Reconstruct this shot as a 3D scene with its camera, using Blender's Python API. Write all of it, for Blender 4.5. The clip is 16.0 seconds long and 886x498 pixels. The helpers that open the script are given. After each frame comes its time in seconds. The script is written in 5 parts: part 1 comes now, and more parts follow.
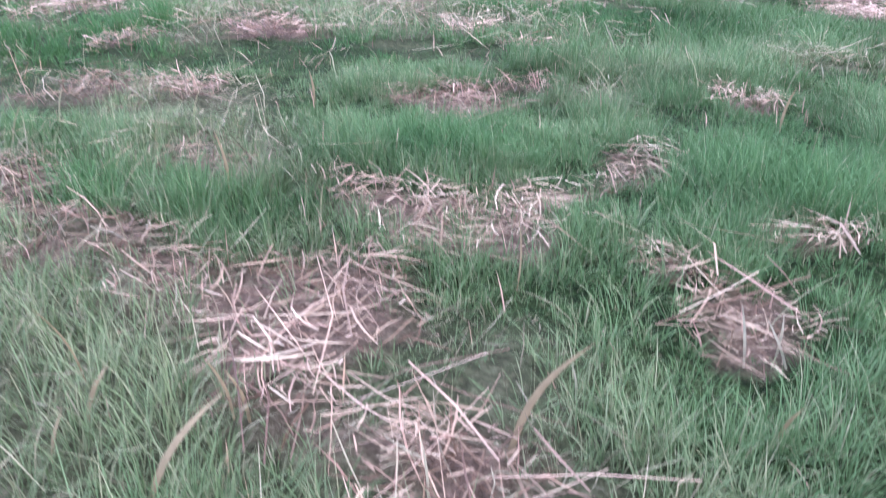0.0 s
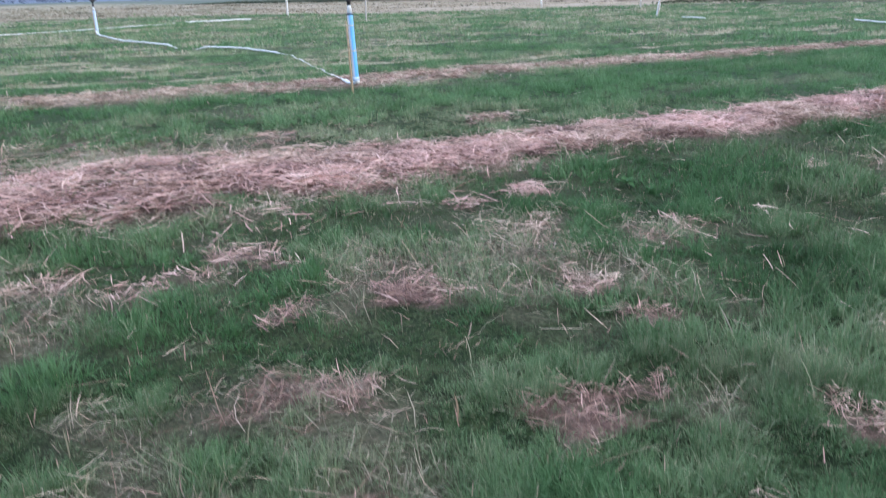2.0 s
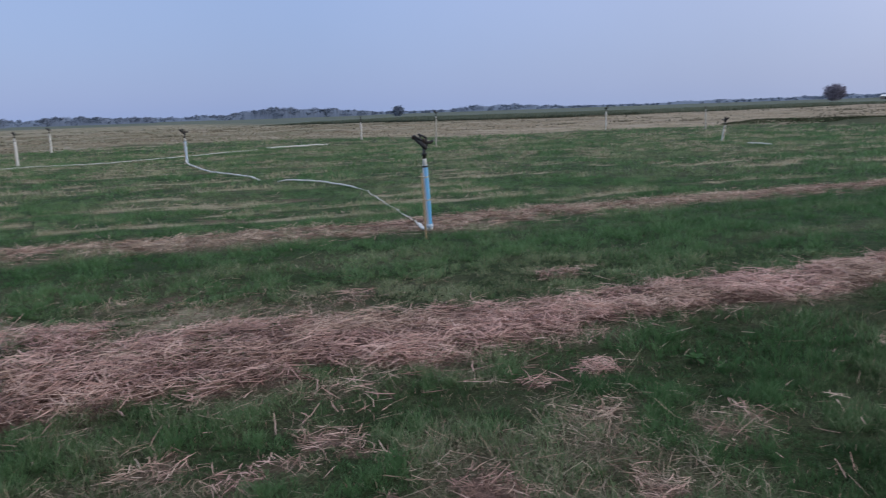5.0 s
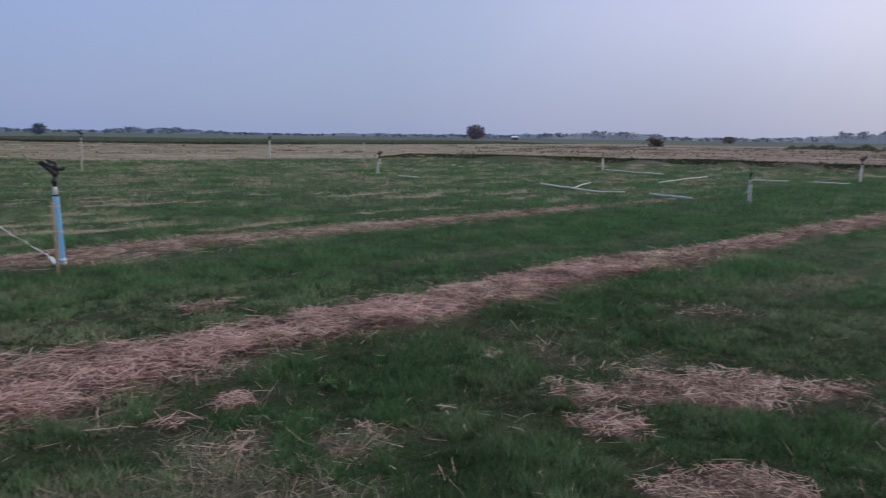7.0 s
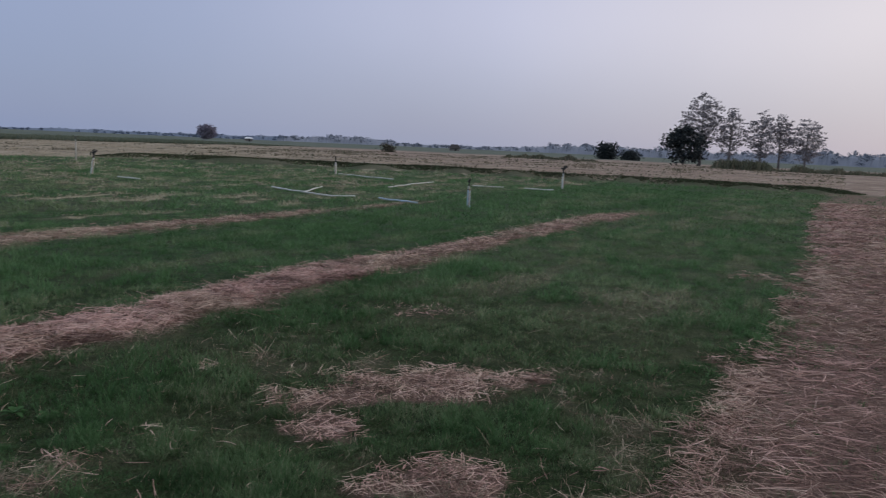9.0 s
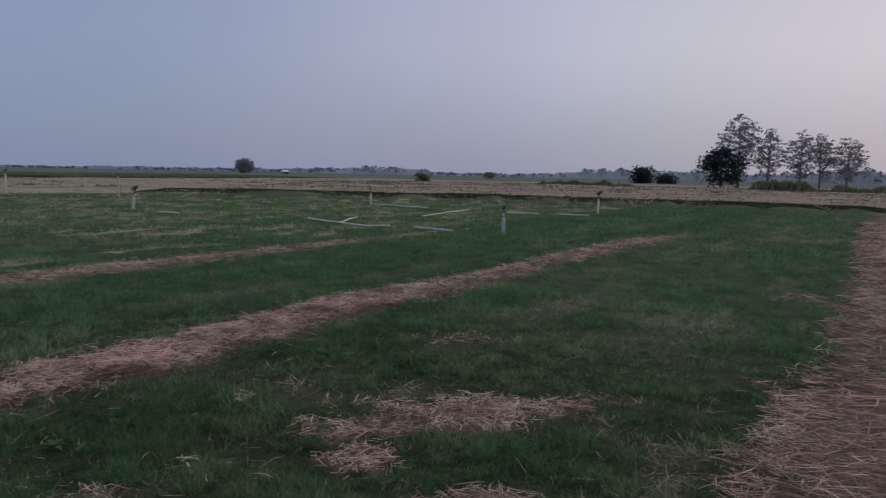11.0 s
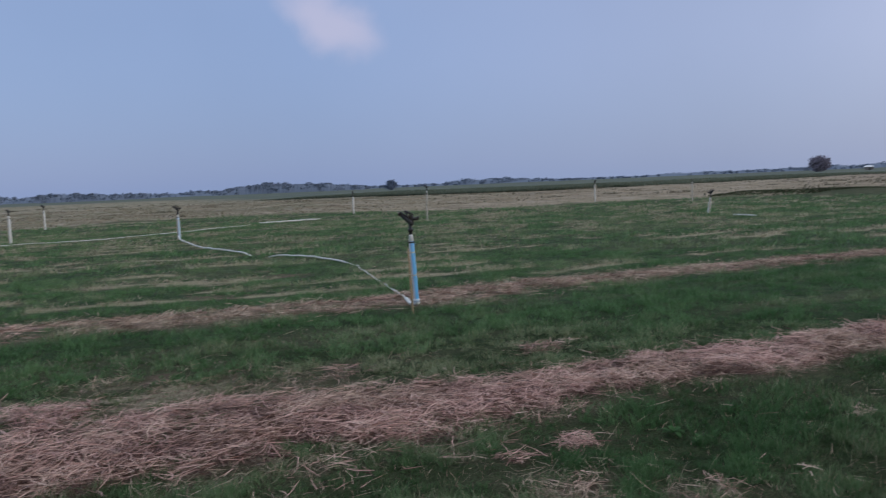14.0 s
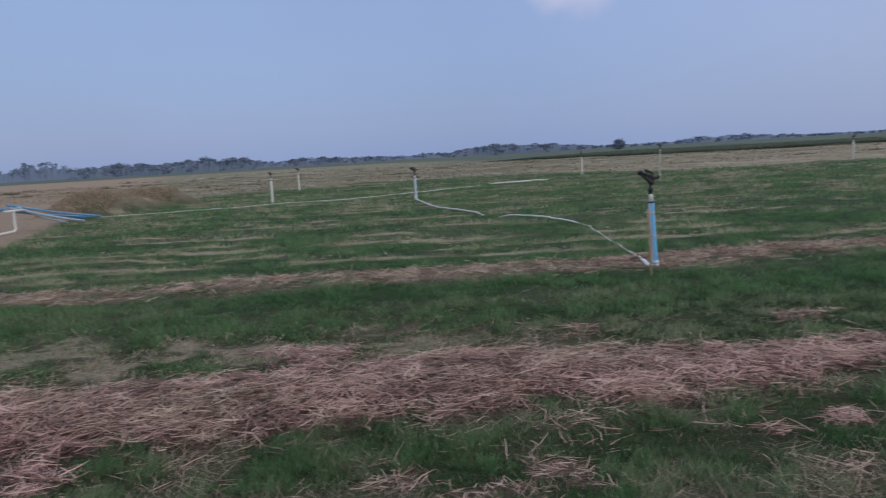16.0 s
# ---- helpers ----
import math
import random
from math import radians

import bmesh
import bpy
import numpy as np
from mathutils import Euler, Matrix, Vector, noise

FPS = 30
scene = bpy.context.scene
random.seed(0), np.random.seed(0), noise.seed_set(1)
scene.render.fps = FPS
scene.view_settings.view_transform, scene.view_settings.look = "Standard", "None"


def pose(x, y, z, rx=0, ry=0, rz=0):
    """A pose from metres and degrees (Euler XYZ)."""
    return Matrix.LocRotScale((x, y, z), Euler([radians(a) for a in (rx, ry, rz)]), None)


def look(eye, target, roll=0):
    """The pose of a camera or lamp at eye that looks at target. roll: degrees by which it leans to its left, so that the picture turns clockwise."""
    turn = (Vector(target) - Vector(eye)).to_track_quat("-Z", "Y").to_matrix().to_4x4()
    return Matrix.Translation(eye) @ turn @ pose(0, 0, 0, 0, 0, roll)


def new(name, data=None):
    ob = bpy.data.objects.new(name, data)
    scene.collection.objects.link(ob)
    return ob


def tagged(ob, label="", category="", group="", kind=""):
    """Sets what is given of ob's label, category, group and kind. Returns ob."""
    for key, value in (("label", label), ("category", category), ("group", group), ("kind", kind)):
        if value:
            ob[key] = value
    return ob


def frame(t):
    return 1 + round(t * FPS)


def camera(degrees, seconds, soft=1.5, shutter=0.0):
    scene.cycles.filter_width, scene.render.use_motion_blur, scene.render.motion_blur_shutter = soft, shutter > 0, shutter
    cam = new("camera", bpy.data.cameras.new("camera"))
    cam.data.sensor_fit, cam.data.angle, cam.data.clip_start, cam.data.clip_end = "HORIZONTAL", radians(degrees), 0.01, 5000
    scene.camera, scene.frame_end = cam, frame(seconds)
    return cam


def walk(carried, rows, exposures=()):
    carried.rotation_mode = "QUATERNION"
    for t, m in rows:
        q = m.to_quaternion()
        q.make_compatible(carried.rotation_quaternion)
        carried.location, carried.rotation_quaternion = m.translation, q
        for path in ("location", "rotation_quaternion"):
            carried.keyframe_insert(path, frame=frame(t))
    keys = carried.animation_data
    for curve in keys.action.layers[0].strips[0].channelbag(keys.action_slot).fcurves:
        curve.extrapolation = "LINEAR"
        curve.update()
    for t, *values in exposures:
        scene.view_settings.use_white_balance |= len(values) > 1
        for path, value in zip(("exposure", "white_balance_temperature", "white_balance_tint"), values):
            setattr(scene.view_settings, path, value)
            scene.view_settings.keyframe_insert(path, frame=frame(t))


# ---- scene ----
cam = camera(59.8, 16.0, 1.15, 0.4)
PATH = [
    (0, (0.646, 0.237, 0.468), (0.243, 1.992, -0.403), 1.82),
    (0.5, (0.641, 0.226, 0.601), (0.161, 2.002, -0.182), 0.61),
    (1, (0.632, 0.215, 0.741), (0.061, 1.992, 0.022), -0.38),
    (1.5, (0.606, 0.206, 0.876), (-0.011, 1.981, 0.19), -0.71),
    (2, (0.579, 0.207, 1.031), (-0.113, 1.973, 0.397), -1.42),
    (2.5, (0.555, 0.188, 1.181), (-0.196, 1.981, 0.713), -2.20),
    (3, (0.543, 0.186, 1.265), (-0.267, 1.976, 0.891), -2.01),
    (3.2, (0.538, 0.173, 1.291), (-0.292, 1.952, 0.91), -2.14),
    (3.7, (0.541, 0.155, 1.33), (-0.352, 1.909, 0.972), -2.16),
    (4.25, (0.558, 0.116, 1.381), (-0.384, 1.845, 1.028), -2.19),
    (4.8, (0.585, 0.074, 1.426), (-0.329, 1.817, 1.073), -2.11),
    (5.3, (0.614, 0.046, 1.449), (-0.154, 1.86, 1.105), -1.81),
    (5.5, (0.644, 0.006, 1.466), (-0.058, 1.849, 1.137), -1.77),
    (6, (0.721, -0.017, 1.485), (0.274, 1.909, 1.185), -0.81),
    (6.5, (0.767, -0.002, 1.486), (0.535, 1.964, 1.198), 0.11),
    (7, (0.8, 0.029, 1.481), (0.746, 2.007, 1.19), 0.79),
    (7.5, (0.843, 0.018, 1.489), (1.002, 1.992, 1.209), 1.55),
    (8, (0.884, 0.004, 1.5), (1.207, 1.958, 1.222), 1.91),
    (8.5, (0.92, -0.003, 1.502), (1.397, 1.919, 1.226), 2.34),
    (8.7, (0.928, -0.007, 1.51), (1.461, 1.902, 1.239), 2.49),
    (9.2, (0.943, -0.006, 1.511), (1.598, 1.866, 1.253), 2.50),
    (9.75, (0.96, -0.001, 1.509), (1.677, 1.852, 1.277), 2.14),
    (10.3, (0.971, 0.008, 1.506), (1.657, 1.875, 1.3), 1.64),
    (10.8, (0.969, 0.015, 1.502), (1.531, 1.925, 1.307), 1.26),
    (11, (0.962, 0.027, 1.498), (1.483, 1.948, 1.304), 1.16),
    (11.5, (0.93, 0.038, 1.49), (1.243, 2.005, 1.299), 0.63),
    (12, (0.866, 0.0, 1.495), (0.885, 1.991, 1.31), -0.15),
    (12.5, (0.816, 0.006, 1.493), (0.63, 1.989, 1.312), -0.63),
    (13, (0.791, -0.006, 1.496), (0.408, 1.95, 1.329), -1.24),
    (13.5, (0.747, -0.001, 1.488), (0.078, 1.878, 1.327), -1.85),
    (14, (0.715, 0.004, 1.472), (-0.141, 1.804, 1.304), -2.41),
    (14.5, (0.683, -0.013, 1.465), (-0.299, 1.715, 1.243), -2.74),
    (15, (0.65, -0.009, 1.46), (-0.429, 1.658, 1.222), -2.56),
    (15.5, (0.632, -0.051, 1.466), (-0.553, 1.543, 1.229), -2.70),
    (16, (0.618, -0.092, 1.466), (-0.716, 1.378, 1.226), -3.31),
]
EXPOSURES = [(0.0, 2.33, 5750, 8), (0.5, 2.36, 5750, 8), (1.0, 2.2, 5750, 8), (1.5, 1.98, 5800, 7), (2.0, 1.52, 5850, 6), (2.5, 1.12, 5950, 6), (3.0, 0.5, 6300, 5), (3.5, 0.32, 6350, 5), (5.5, 0.25, 6400, 6), (6.0, 0.13, 6430, 8),
             (6.5, 0.1, 6460, 8), (7.0, 0.1, 6500, 7), (8.0, -0.06, 6570, 5), (8.5, -0.08, 6600, 5), (9.75, -0.2, 6700, 5), (10.8, -0.34, 6700, 5), (11.2, -0.38, 6700, 5), (11.6, -0.34, 6680, 5), (12.0, -0.2, 6550, 9), (12.5, -0.03, 6480, 9),
             (13.0, -0.02, 6450, 8), (13.5, -0.01, 6430, 6), (14.0, 0.04, 6400, 4), (15.0, 0.12, 6400, 4), (16.0, 0.12, 6400, 4)]
walk(cam, [(t, look(eye, target, roll)) for t, eye, target, roll in PATH], EXPOSURES)

# world, sun and exposure
def world_sky():
    w = bpy.data.worlds.new("dusk_sky")
    scene.world = w
    w.use_nodes = True
    nt = w.node_tree
    nt.nodes.clear()
    N, L = nt.nodes.new, nt.links.new
    out, bg = N("ShaderNodeOutputWorld"), N("ShaderNodeBackground")
    tc, sep = N("ShaderNodeTexCoord"), N("ShaderNodeSeparateXYZ")
    L(tc.outputs["Generated"], sep.inputs[0])

    def math_node(op, a, b=None, clamp=False):
        n = N("ShaderNodeMath")
        n.operation, n.use_clamp = op, clamp
        for i, s in enumerate((a, b)):
            if s is None:
                continue
            if isinstance(s, (int, float)):
                n.inputs[i].default_value = s
            else:
                L(s, n.inputs[i])
        return n.outputs[0]

    def mix(fac, a, b, mode="MIX"):
        n = N("ShaderNodeMix")
        n.data_type, n.blend_type = "RGBA", mode
        for sock, s in ((n.inputs[0], fac), (n.inputs[6], a), (n.inputs[7], b)):
            if isinstance(s, (int, float)):
                sock.default_value = s
            elif isinstance(s, tuple):
                sock.default_value = (*s, 1)
            else:
                L(s, sock)
        return n.outputs[2]

    # 0 on the blue side of the sky, 1 on the afterglow side
    glow = math_node("ADD", math_node("MULTIPLY", sep.outputs[0], math.sin(radians(GLOW_AZ)) * 0.5),
                     math_node("MULTIPLY", sep.outputs[1], math.cos(radians(GLOW_AZ)) * 0.5))
    glow = math_node("ADD", glow, 0.5, True)
    ramp = N("ShaderNodeValToRGB")
    L(glow, ramp.inputs[0])
    stops = SKY_HIGH
    ramp.color_ramp.elements[0].position, ramp.color_ramp.elements[0].color = stops[0][0], (*stops[0][1], 1)
    ramp.color_ramp.elements[1].position, ramp.color_ramp.elements[1].color = stops[-1][0], (*stops[-1][1], 1)
    for p, c in stops[1:-1]:
        e = ramp.color_ramp.elements.new(p)
        e.color = (*c, 1)
    low = N("ShaderNodeValToRGB")
    L(glow, low.inputs[0])
    low.color_ramp.elements[0].position, low.color_ramp.elements[0].color = SKY_LOW[0][0], (*SKY_LOW[0][1], 1)
    low.color_ramp.elements[1].position, low.color_ramp.elements[1].color = SKY_LOW[-1][0], (*SKY_LOW[-1][1], 1)
    for p, c in SKY_LOW[1:-1]:
        e = low.color_ramp.elements.new(p)
        e.color = (*c, 1)
    rise = N("ShaderNodeMapRange")
    rise.interpolation_type = "SMOOTHSTEP"
    L(sep.outputs[2], rise.inputs[0])
    rise.inputs[1].default_value, rise.inputs[2].default_value = 0.0, 0.17
    col = mix(rise.outputs[0], low.outputs[0], ramp.outputs[0])
    # towards the zenith the veil of cloud is brighter
    zen = N("ShaderNodeMapRange")
    zen.interpolation_type = "SMOOTHSTEP"
    L(sep.outputs[2], zen.inputs[0])
    zen.inputs[1].default_value, zen.inputs[2].default_value = 0.2, 0.75
    col = mix(zen.outputs[0], col, ZENITH)
    # soft mottling of the haze
    haze = N("ShaderNodeTexNoise")
    haze.inputs["Scale"].default_value, haze.inputs["Detail"].default_value = 3.0, 4.0
    L(tc.outputs["Generated"], haze.inputs["Vector"])
    mot = N("ShaderNodeMapRange")
    L(haze.outputs[0], mot.inputs[0])
    mot.inputs[1].default_value, mot.inputs[2].default_value = 0.3, 0.7
    mot.inputs[3].default_value, mot.inputs[4].default_value = 0.97, 1.03
    col = mix(1.0, col, mot.outputs[0], "MULTIPLY")
    # one small pink cloud
    warp = N("ShaderNodeTexNoise")
    warp.inputs["Scale"].default_value, warp.inputs["Detail"].default_value = 16.0, 5.0
    L(tc.outputs["Generated"], warp.inputs["Vector"])
    vec = N("ShaderNodeVectorMath")
    vec.operation = "MULTIPLY_ADD"
    L(warp.outputs["Color"], vec.inputs[0])
    vec.inputs[1].default_value = (0.07, 0.07, 0.07)
    L(tc.outputs["Generated"], vec.inputs[2])
    # two axes lie across the line of sight to the cloud: along its slant and across it
    mid = Vector(CLOUD[0]).normalized()
    side = mid.cross(Vector((0, 0, 1))).normalized()
    rise_axis = side.cross(mid)
    slant = radians(CLOUD[1])
    lengths = []
    for axis, reach in ((side * math.cos(slant) - rise_axis * math.sin(slant), CLOUD[2]), (side * math.sin(slant) + rise_axis * math.cos(slant), CLOUD[3])):
        dot = N("ShaderNodeVectorMath")
        dot.operation = "DOT_PRODUCT"
        L(vec.outputs[0], dot.inputs[0])
        dot.inputs[1].default_value = axis / reach
        shifted = math_node("SUBTRACT", dot.outputs["Value"], 0.5 * 0.07 * sum(axis) / reach)
        lengths.append(math_node("MULTIPLY", shifted, shifted))
    front = N("ShaderNodeVectorMath")
    front.operation = "DOT_PRODUCT"
    L(tc.outputs["Generated"], front.inputs[0])
    front.inputs[1].default_value = mid
    behind = math_node("LESS_THAN", front.outputs["Value"], 0.0)
    away = math_node("ADD", math_node("SQRT", math_node("ADD", lengths[0], lengths[1])), math_node("MULTIPLY", behind, 9.0))
    spot = N("ShaderNodeMapRange")
    spot.interpolation_type = "SMOOTHSTEP"
    L(away, spot.inputs[0])
    spot.inputs[1].default_value, spot.inputs[2].default_value = 1.0, 0.15
    spot.inputs[3].default_value, spot.inputs[4].default_value = 0.0, 0.62
    col = mix(spot.outputs[0], col, (0.56, 0.50, 0.67))
    # the clear air above the haze
    sky = N("ShaderNodeTexSky")
    sky.sky_type, sky.sun_disc = "NISHITA", False
    sky.sun_elevation, sky.sun_rotation = radians(4), radians(GLOW_AZ)
    add = mix(0.02, col, sky.outputs[0], "ADD")
    L(add, bg.inputs[0])
    bg.inputs[1].default_value = 1.0
    L(bg.outputs[0], out.inputs[0])


GLOW_AZ = 85
SKY_HIGH = [(0.0, (0.245, 0.325, 0.575)), (0.25, (0.25, 0.33, 0.58)), (0.42, (0.30, 0.36, 0.59)), (0.54, (0.36, 0.41, 0.635)), (0.72, (0.55, 0.56, 0.77)), (0.88, (0.76, 0.70, 0.81)), (1.0, (0.80, 0.71, 0.79))]
SKY_LOW = [(0.0, (0.225, 0.295, 0.52)), (0.25, (0.225, 0.295, 0.52)), (0.5, (0.275, 0.33, 0.525)), (0.72, (0.35, 0.38, 0.55)), (0.88, (0.475, 0.46, 0.59)), (1.0, (0.52, 0.48, 0.58))]
ZENITH = (0.64, 0.67, 0.80)
# the cloud: the way to it, its slant, half its length and half its depth
CLOUD = ((-0.535, 0.82, 0.208), 38, 0.095, 0.05)
world_sky()
sun = new("afterglow", bpy.data.lights.new("afterglow", "SUN"))
sun.data.energy, sun.data.angle, sun.data.color = 0.5, radians(25), (1.0, 0.86, 0.78)
sun.matrix_world = look((math.sin(radians(GLOW_AZ)) * 50, math.cos(radians(GLOW_AZ)) * 50, 12), (0, 0, 0))


# materials
def material(name, build):
    m = bpy.data.materials.new(name)
    m.use_nodes = True
    nt = m.node_tree
    bsdf = nt.nodes["Principled BSDF"]
    build(nt, bsdf)
    return m


def attr(nt, name):
    n = nt.nodes.new("ShaderNodeAttribute")
    n.attribute_name = name
    return n.outputs["Fac"]


def noise_tex(nt, scale, detail=4.0, rough=0.6, coord="Object", stretch=None, turn=0.0):
    n = nt.nodes.new("ShaderNodeTexNoise")
    n.inputs["Scale"].default_value, n.inputs["Detail"].default_value, n.inputs["Roughness"].default_value = scale, detail, rough
    tc = nt.nodes.new("ShaderNodeTexCoord")
    src = tc.outputs[coord]
    if stretch:
        mp = nt.nodes.new("ShaderNodeMapping")
        mp.vector_type = "TEXTURE"
        mp.inputs["Scale"].default_value = stretch
        mp.inputs["Rotation"].default_value = (0, 0, turn)
        nt.links.new(src, mp.inputs[0])
        src = mp.outputs[0]
    nt.links.new(src, n.inputs["Vector"])
    return n.outputs[0]


def ramp_of(nt, fac, stops):
    r = nt.nodes.new("ShaderNodeValToRGB")
    nt.links.new(fac, r.inputs[0])
    els = r.color_ramp.elements
    els[0].position, els[0].color = stops[0][0], (*stops[0][1], 1)
    els[1].position, els[1].color = stops[-1][0], (*stops[-1][1], 1)
    for p, c in stops[1:-1]:
        els.new(p).color = (*c, 1)
    return r.outputs[0]


def blend(nt, fac, a, b, mode="MIX"):
    n = nt.nodes.new("ShaderNodeMix")
    n.data_type, n.blend_type = "RGBA", mode
    for sock, s in ((n.inputs[0], fac), (n.inputs[6], a), (n.inputs[7], b)):
        if isinstance(s, (int, float)):
            sock.default_value = s
        elif isinstance(s, tuple):
            sock.default_value = (*s, 1)
        else:
            nt.links.new(s, sock)
    return n.outputs[2]


def sharpen(nt, fac, a, b, lo=0.0, hi=1.0):
    n = nt.nodes.new("ShaderNodeMapRange")
    nt.links.new(fac, n.inputs[0])
    for i, v in enumerate((a, b, lo, hi)):
        n.inputs[i + 1].default_value = v
    return n.outputs[0]


def bump(nt, bsdf, height, strength, distance):
    b = nt.nodes.new("ShaderNodeBump")
    b.inputs["Strength"].default_value, b.inputs["Distance"].default_value = strength, distance
    nt.links.new(height, b.inputs["Height"])
    nt.links.new(b.outputs[0], bsdf.inputs["Normal"])


def ground_look(nt, bsdf):
    fine, mid, wide = noise_tex(nt, 60, 6, 0.7), noise_tex(nt, 6, 5, 0.65), noise_tex(nt, 0.7, 5)
    # sod this dark, near black in flecks: shade between blades as colour
    shaded_sod = ramp_of(nt, mid, [(0.3, (0.012, 0.022, 0.008)), (0.5, (0.026, 0.050, 0.015)), (0.7, (0.065, 0.085, 0.036))])
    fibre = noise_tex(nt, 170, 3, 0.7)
    sod = blend(nt, sharpen(nt, fine, 0.56, 0.42, 0.0, 0.75), shaded_sod, (0.006, 0.009, 0.005))
    sod = blend(nt, sharpen(nt, fibre, 0.52, 0.64, 0.0, 0.7), sod, (0.075, 0.125, 0.052))
    sod = blend(nt, sharpen(nt, noise_tex(nt, 95, 3, 0.7), 0.58, 0.66, 0.0, 0.6), sod, (0.19, 0.165, 0.105))
    litter = ramp_of(nt, fine, [(0.3, (0.05, 0.048, 0.03)), (0.5, (0.13, 0.12, 0.08)), (0.72, (0.30, 0.27, 0.19))])
    turf = ramp_of(nt, noise_tex(nt, 3.0, 5, 0.7), [(0.3, (0.023, 0.042, 0.020)), (0.5, (0.045, 0.078, 0.038)), (0.7, (0.095, 0.112, 0.062))])
    sod = blend(nt, attr(nt, "turf"), sod, turf)
    sod = blend(nt, attr(nt, "pale"), sod, litter)
    cut = ramp_of(nt, fine, [(0.3, (0.20, 0.18, 0.12)), (0.7, (0.46, 0.42, 0.30))])
    sod = blend(nt, sharpen(nt, attr(nt, "pale"), 0.72, 0.95), sod, cut)
    thatch = ramp_of(nt, fine, [(0.3, (0.075, 0.05, 0.042)), (0.5, (0.19, 0.128, 0.106)), (0.72, (0.36, 0.245, 0.205))])
    col = blend(nt, sharpen(nt, attr(nt, "straw"), 0.3, 0.8), sod, thatch)
    clod = noise_tex(nt, 1.2, 6, 0.7)
    yellowish = ramp_of(nt, clod, [(0.25, (0.19, 0.16, 0.11)), (0.5, (0.33, 0.28, 0.20)), (0.75, (0.42, 0.36, 0.26))])
    pinkish = ramp_of(nt, clod, [(0.25, (0.15, 0.105, 0.088)), (0.5, (0.29, 0.215, 0.18)), (0.75, (0.40, 0.30, 0.25))])
    spot = nt.nodes.new("ShaderNodeSeparateXYZ")
    nt.links.new(nt.nodes.new("ShaderNodeTexCoord").outputs["Object"], spot.inputs[0])
    tan = blend(nt, sharpen(nt, spot.outputs[0], 0.0, 30.0), yellowish, pinkish)
    tan = blend(nt, sharpen(nt, noise_tex(nt, 0.12, 6, 0.7, stretch=(1.8, 0.9, 1.0), turn=-0.5), 0.52, 0.60, 0.0, 0.5), tan, (0.13, 0.10, 0.08))
    tan = blend(nt, sharpen(nt, noise_tex(nt, 0.15, 6, 0.7, stretch=(2.0, 0.8, 1.0), turn=-0.4), 0.55, 0.62, 0.0, 0.5), tan, (0.43, 0.37, 0.29))
    tan = blend(nt, sharpen(nt, noise_tex(nt, 0.3, 5, 0.65, stretch=(1.6, 1.0, 1.0)), 0.5, 0.62, 0.0, 0.4), tan, (0.14, 0.11, 0.08))
    olive = blend(nt, sharpen(nt, noise_tex(nt, 0.2, 5, 0.65, stretch=(2.0, 1.0, 1.0), turn=-0.6), 0.35, 0.6), tan, (0.15, 0.16, 0.095))
    tan = blend(nt, sharpen(nt, spot.outputs[0], -20.0, -45.0, 0.0, 0.8), tan, olive)
    tan2 = blend(nt, sharpen(nt, wide, 0.45, 0.65, 0.0, 0.5), tan, (0.17, 0.15, 0.10))
    streak = sharpen(nt, noise_tex(nt, 0.55, 6, 0.75, stretch=(2.2, 0.9, 1.0), turn=-0.4), 0.52, 0.62, 0.0, 0.7)
    tan2 = blend(nt, streak, tan2, (0.46, 0.40, 0.33))
    col = blend(nt, attr(nt, "fallow"), col, tan2)
    soil = ramp_of(nt, mid, [(0.3, (0.24, 0.175, 0.125)), (0.7, (0.42, 0.32, 0.24))])
    col = blend(nt, attr(nt, "soil"), col, soil)
    col = blend(nt, attr(nt, "verge"), col, (0.034, 0.05, 0.024))
    # distant ground turns grey-green: haze put into its base colour
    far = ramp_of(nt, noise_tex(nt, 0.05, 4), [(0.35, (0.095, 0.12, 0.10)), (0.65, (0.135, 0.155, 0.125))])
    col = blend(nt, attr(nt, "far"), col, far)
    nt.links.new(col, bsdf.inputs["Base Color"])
    bsdf.inputs["Roughness"].default_value = 0.95
    bsdf.inputs["Specular IOR Level"].default_value = 0.1
    bump(nt, bsdf, fine, 0.9, 0.03)


def blade_look(stops, dry_stops, rough=0.6, through_light=0.25):
    def build(nt, bsdf):
        green = ramp_of(nt, attr(nt, "tone"), stops)
        dry = ramp_of(nt, attr(nt, "tone"), dry_stops)
        col = blend(nt, attr(nt, "dry"), green, dry)
        nt.links.new(col, bsdf.inputs["Base Color"])
        bsdf.inputs["Roughness"].default_value = rough
        bsdf.inputs["Specular IOR Level"].default_value = 0.25
        thin = nt.nodes.new("ShaderNodeBsdfTranslucent")
        nt.links.new(col, thin.inputs[0])
        ms = nt.nodes.new("ShaderNodeMixShader")
        ms.inputs[0].default_value = through_light
        nt.links.new(bsdf.outputs[0], ms.inputs[1])
        nt.links.new(thin.outputs[0], ms.inputs[2])
        nt.links.new(ms.outputs[0], nt.nodes["Material Output"].inputs[0])
    return build


